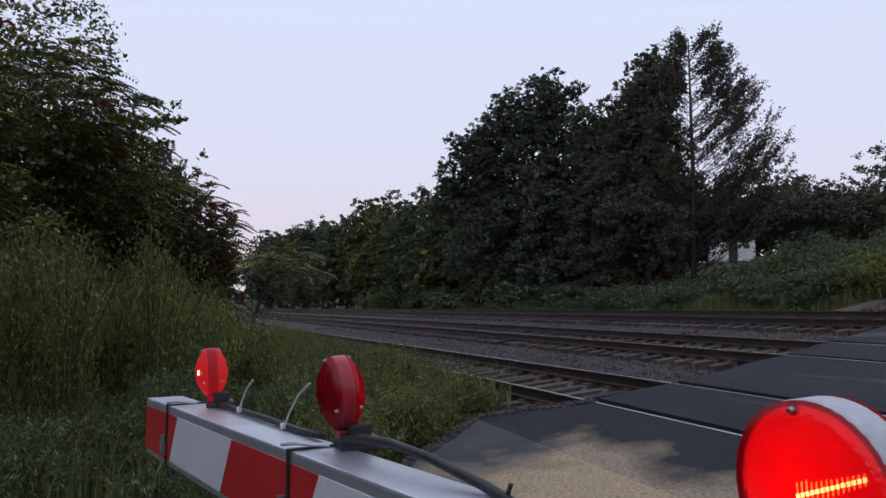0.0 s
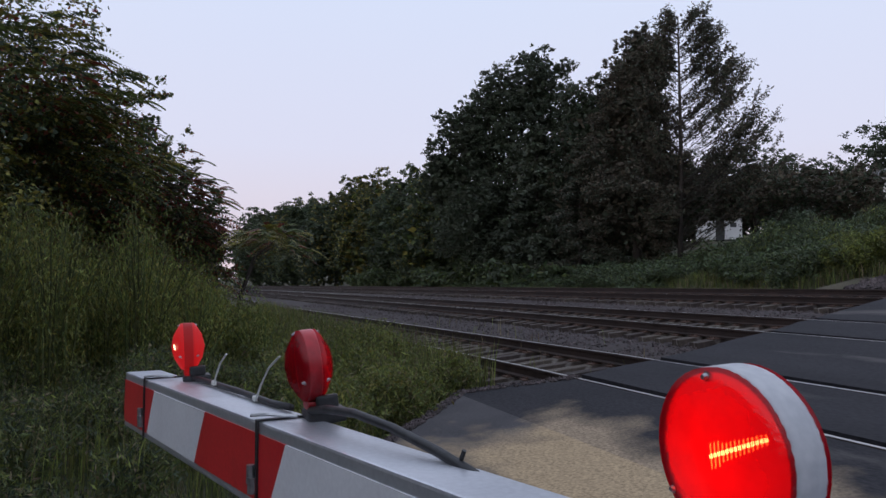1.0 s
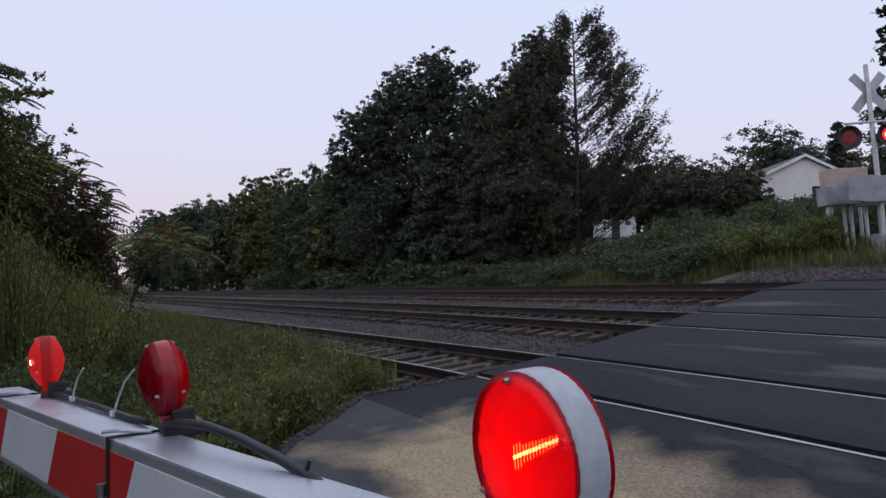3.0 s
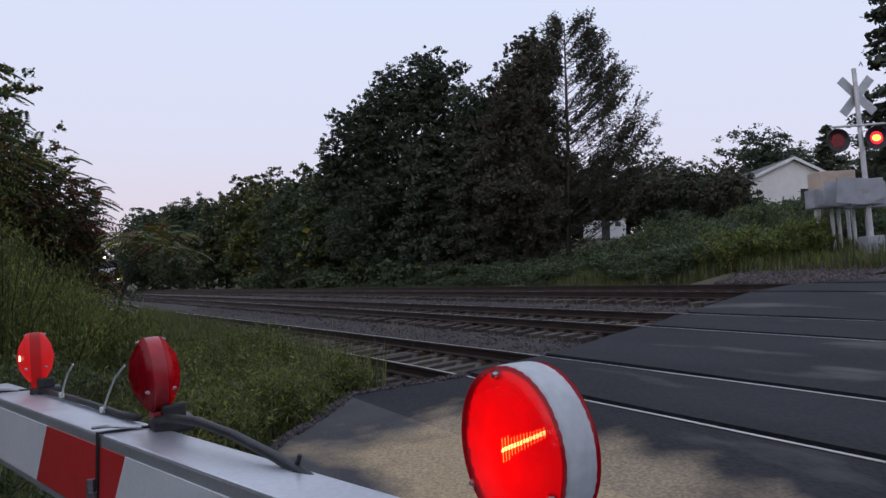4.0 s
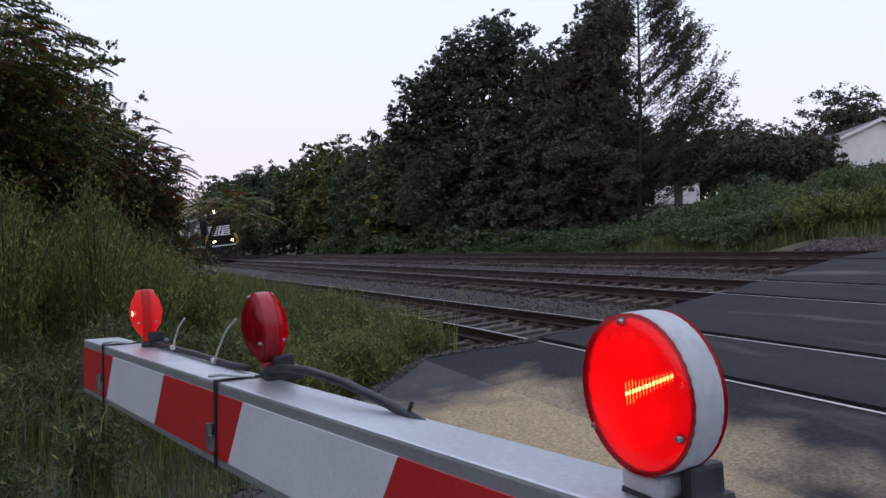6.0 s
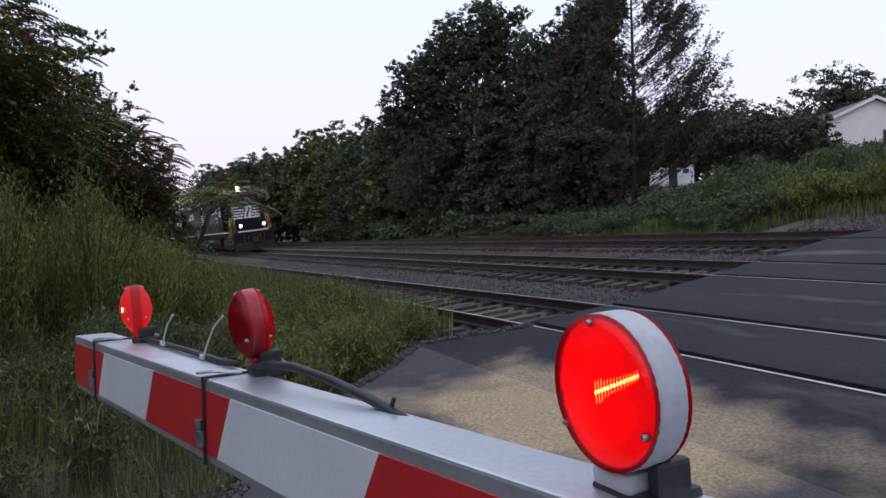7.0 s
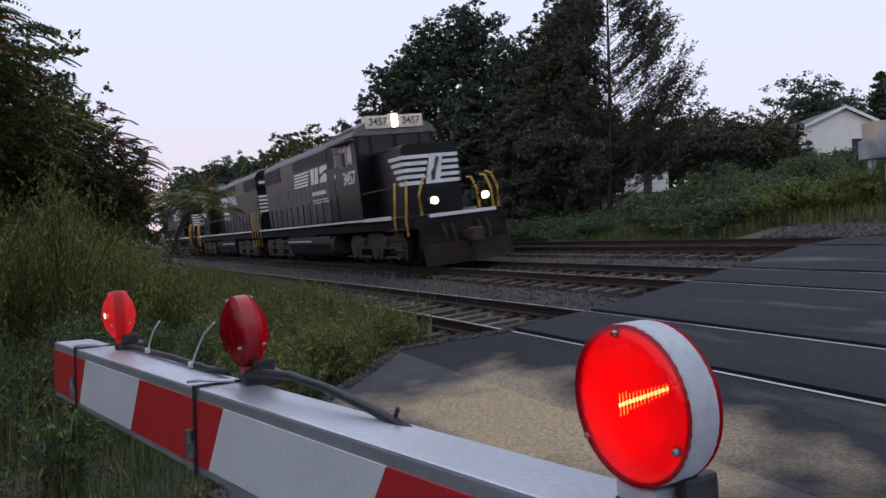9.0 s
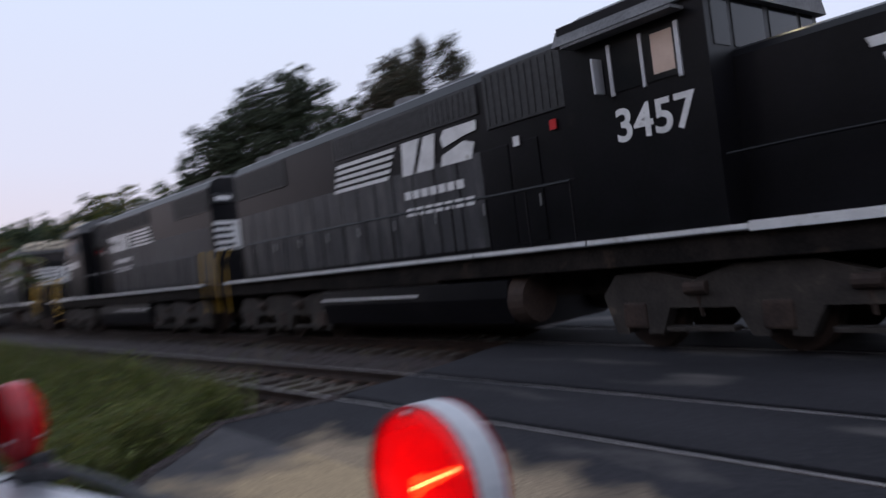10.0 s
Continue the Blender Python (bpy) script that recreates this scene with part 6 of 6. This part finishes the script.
    rod(bm, (3.7, 0, 5.0), (3.7, 0, 5.16), 0.04)
    part("horn", bm, M["loco_roof"], cab)
    bm = bmesh.new()
    prof = [(-1.42, 1.15), (-1.46, 0.85), (-1.34, 0.42), (-0.95, 0.28), (0.95, 0.28), (1.34, 0.42), (1.46, 0.85), (1.42, 1.15)]
    a = [bm.verts.new((-4.95, y, z)) for y, z in prof]
    b = [bm.verts.new((1.25, y, z)) for y, z in prof]
    fs = [bm.faces.new(a), bm.faces.new(b[::-1])] + [bm.faces.new((a[k], b[k], b[(k + 1) % 8], a[(k + 1) % 8])) for k in range(8)]
    bmesh.ops.recalc_face_normals(bm, faces=fs)
    tank = part("fuel_tank", bm, K, t, "black fuel tank under the frame")
    for sgn in (-1, 1):
        bm = bmesh.new()
        rod(bm, (1.24, sgn * 1.0, 0.80), (1.55, sgn * 1.0, 0.80), 0.46, 0.40, 24)
        part("tank_end", bm, M["brown_steel"], tank, "rusty round tank end")
    for sgn in (-1, 1):
        bm = bmesh.new()
        rod(bm, (-4.7, sgn * 1.32, 1.22), (-0.6, sgn * 1.32, 1.22), 0.10, seg=12)
        part("air_reservoir", bm, M["loco_grime"], tank)
        bm = bmesh.new()
        box(bm, -4.9, -1.2, sgn * 1.475 - 0.01, sgn * 1.475 + 0.01, 0.94, 0.98)
        part("tank_stripe", bm, W, tank, "white line along the tank")
    # trucks
    for cx in (5.7, -7.45):
        bm = bmesh.new()
        for sgn in (-1, 1):
            y0, y1 = sgn * 1.05, sgn * 1.26
            prism(bm, [(cx - 2.60, 0.80), (cx - 2.35, 1.10), (cx - 1.7, 1.12), (cx - 1.1, 0.98), (cx - 0.5, 1.16), (cx + 0.5, 1.16), (cx + 1.1, 0.98), (cx + 1.7, 1.12), (cx + 2.35, 1.10), (cx + 2.60, 0.80),
                       (cx + 2.42, 0.26), (cx + 2.22, 0.26), (cx + 2.18, 0.52), (cx + 1.95, 0.52), (cx + 1.88, 0.26), (cx + 1.66, 0.26), (cx + 1.5, 0.62), (cx + 0.55, 0.62), (cx + 0.36, 0.26), (cx + 0.14, 0.26), (cx + 0.1, 0.52),
                       (cx - 0.1, 0.52), (cx - 0.14, 0.26), (cx - 0.36, 0.26), (cx - 0.55, 0.62), (cx - 1.5, 0.62), (cx - 1.66, 0.26), (cx - 1.88, 0.26), (cx - 1.95, 0.52), (cx - 2.18, 0.52), (cx - 2.22, 0.26), (cx - 2.42, 0.26)], min(y0, y1), max(y0, y1))
            for q in (-1.1, 1.1):
                box(bm, cx + q - 0.5, cx + q + 0.5, min(y0, y1), max(y0, y1), 0.30, 0.36, 0.01)
        box(bm, cx - 0.4, cx + 0.4, -1.05, 1.05, 0.6, 1.15, 0.03)
        truck = part("truck_frame", bm, M["truck_steel"], t, "grimy brown cast truck frame")
        for k, dx in enumerate((-2.07, 0.0, 2.07)):
            for sgn in (-1, 1):
                bm = bmesh.new()
                box(bm, cx + dx - 0.2, cx + dx + 0.2, sgn * 1.15 - 0.14, sgn * 1.15 + 0.14, 0.34, 0.70, 0.04)
                part("axle_box", bm, M["brown_steel"], truck)
                for q in (-0.34, 0.34):
                    bm = bmesh.new()
                    rod(bm, (cx + dx + q, sgn * 1.12, 0.5), (cx + dx + q, sgn * 1.12, 0.9), 0.085, seg=10)
                    part("spring", bm, M["brown_steel"], truck)
            bm = bmesh.new()
            for sgn in (-1, 1):
                rod(bm, (0, sgn * 0.70, 0), (0, sgn * 0.84, 0), 0.508, 0.508, 32)
                rod(bm, (0, sgn * 0.66, 0), (0, sgn * 0.70, 0), 0.535, 0.535, 32)
                for j in range(6):
                    a = j * math.pi / 3
                    rod(bm, (0.3 * math.cos(a), sgn * 0.835, 0.3 * math.sin(a)), (0.3 * math.cos(a), sgn * 0.85, 0.3 * math.sin(a)), 0.05)
            rod(bm, (0, -0.9, 0), (0, 0.9, 0), 0.09, seg=12)
            w = part("wheelset", bm, M["brown_steel"], truck)
            w.location = (cx + dx, 0, 0.510)
            TURNING.append(w)
        for sgn in (-1, 1):
            for q in (-1.05, 1.05):
                bm = bmesh.new()
                rod(bm, (cx + q - 0.16, sgn * 1.28, 0.88), (cx + q + 0.16, sgn * 1.28, 0.88), 0.09, seg=10)
                rod(bm, (cx + q, sgn * 1.28, 0.86), (cx + q, sgn * 1.2, 0.5), 0.03)
                part("brake_cylinder", bm, M["brown_steel"], truck)
    return t


lead = locomotive("black diesel locomotive with white stripes and lit headlights", True, "3457")
second = locomotive("black diesel locomotive coupled behind the leading one", False, "")
third = locomotive("black diesel locomotive at the rear of the group", False, "")

LEAN = math.degrees(math.atan2(0.17, 1.48))


def train_x(t):
    """Where the leading locomotive's origin stands: it gathers speed slowly, then rolls on."""
    u = t - 9.5
    return -8.91 - 9.70 + (19.6 * u + 0.38 * u * u if u < 0 else 18.9 * u)


def flips(phase):
    """Times at which the lamps of one phase change, and the state before the first."""
    return [0.15 + 0.7435 * k for k in range(14)]


def motions():
    steps = [k * 0.25 for k in range(41)]
    for loco, back in ((lead, 0.0), (second, 22.45), (third, 44.3)):
        rows = []
        for t in steps:
            x = train_x(t) - back
            tilt = -0.17 if x < -8 else 0.0
            turned = loco is second
            rows.append((t, pose(x, 9.91 + bend(x)[0], 0.155 + grade(x), -LEAN if turned else LEAN, -tilt if turned else tilt, math.degrees(bend(x)[1]) + (180 if turned else 0))))
        walk(loco, rows)
    seat = {w: w.location.copy() for w in TURNING}
    for w in TURNING:
        x, y, z = seat[w]
        way = -1 if w.parent.parent is second else 1
        walk(w, [(k / FPS, pose(x, y, z, 0, way * math.degrees((train_x(k / FPS) - train_x(0)) / 0.508) % 360, 0)) for k in range(0, 301)])
    # turning added slats and roundels stands in for the lamps switching on and off
    for bits in (SLATS, DISCS):
        for ob, phase in bits:
            at = ob.location.copy()
            turn = 0.0 if phase == 0 else 180.0
            rows = [(0.0, pose(at.x, at.y, at.z, 0, 0, turn))]
            for s in flips(phase):
                f = round(s * FPS)
                for j in range(4):
                    if (f + j) / FPS <= 10.0:
                        rows.append(((f + j) / FPS, pose(at.x, at.y, at.z, 0, 0, turn + 60 * j)))
                turn += 180
            if rows[-1][0] < 10.0:
                rows.append((10.0, rows[-1][1]))
            walk(ob, rows)


motions()
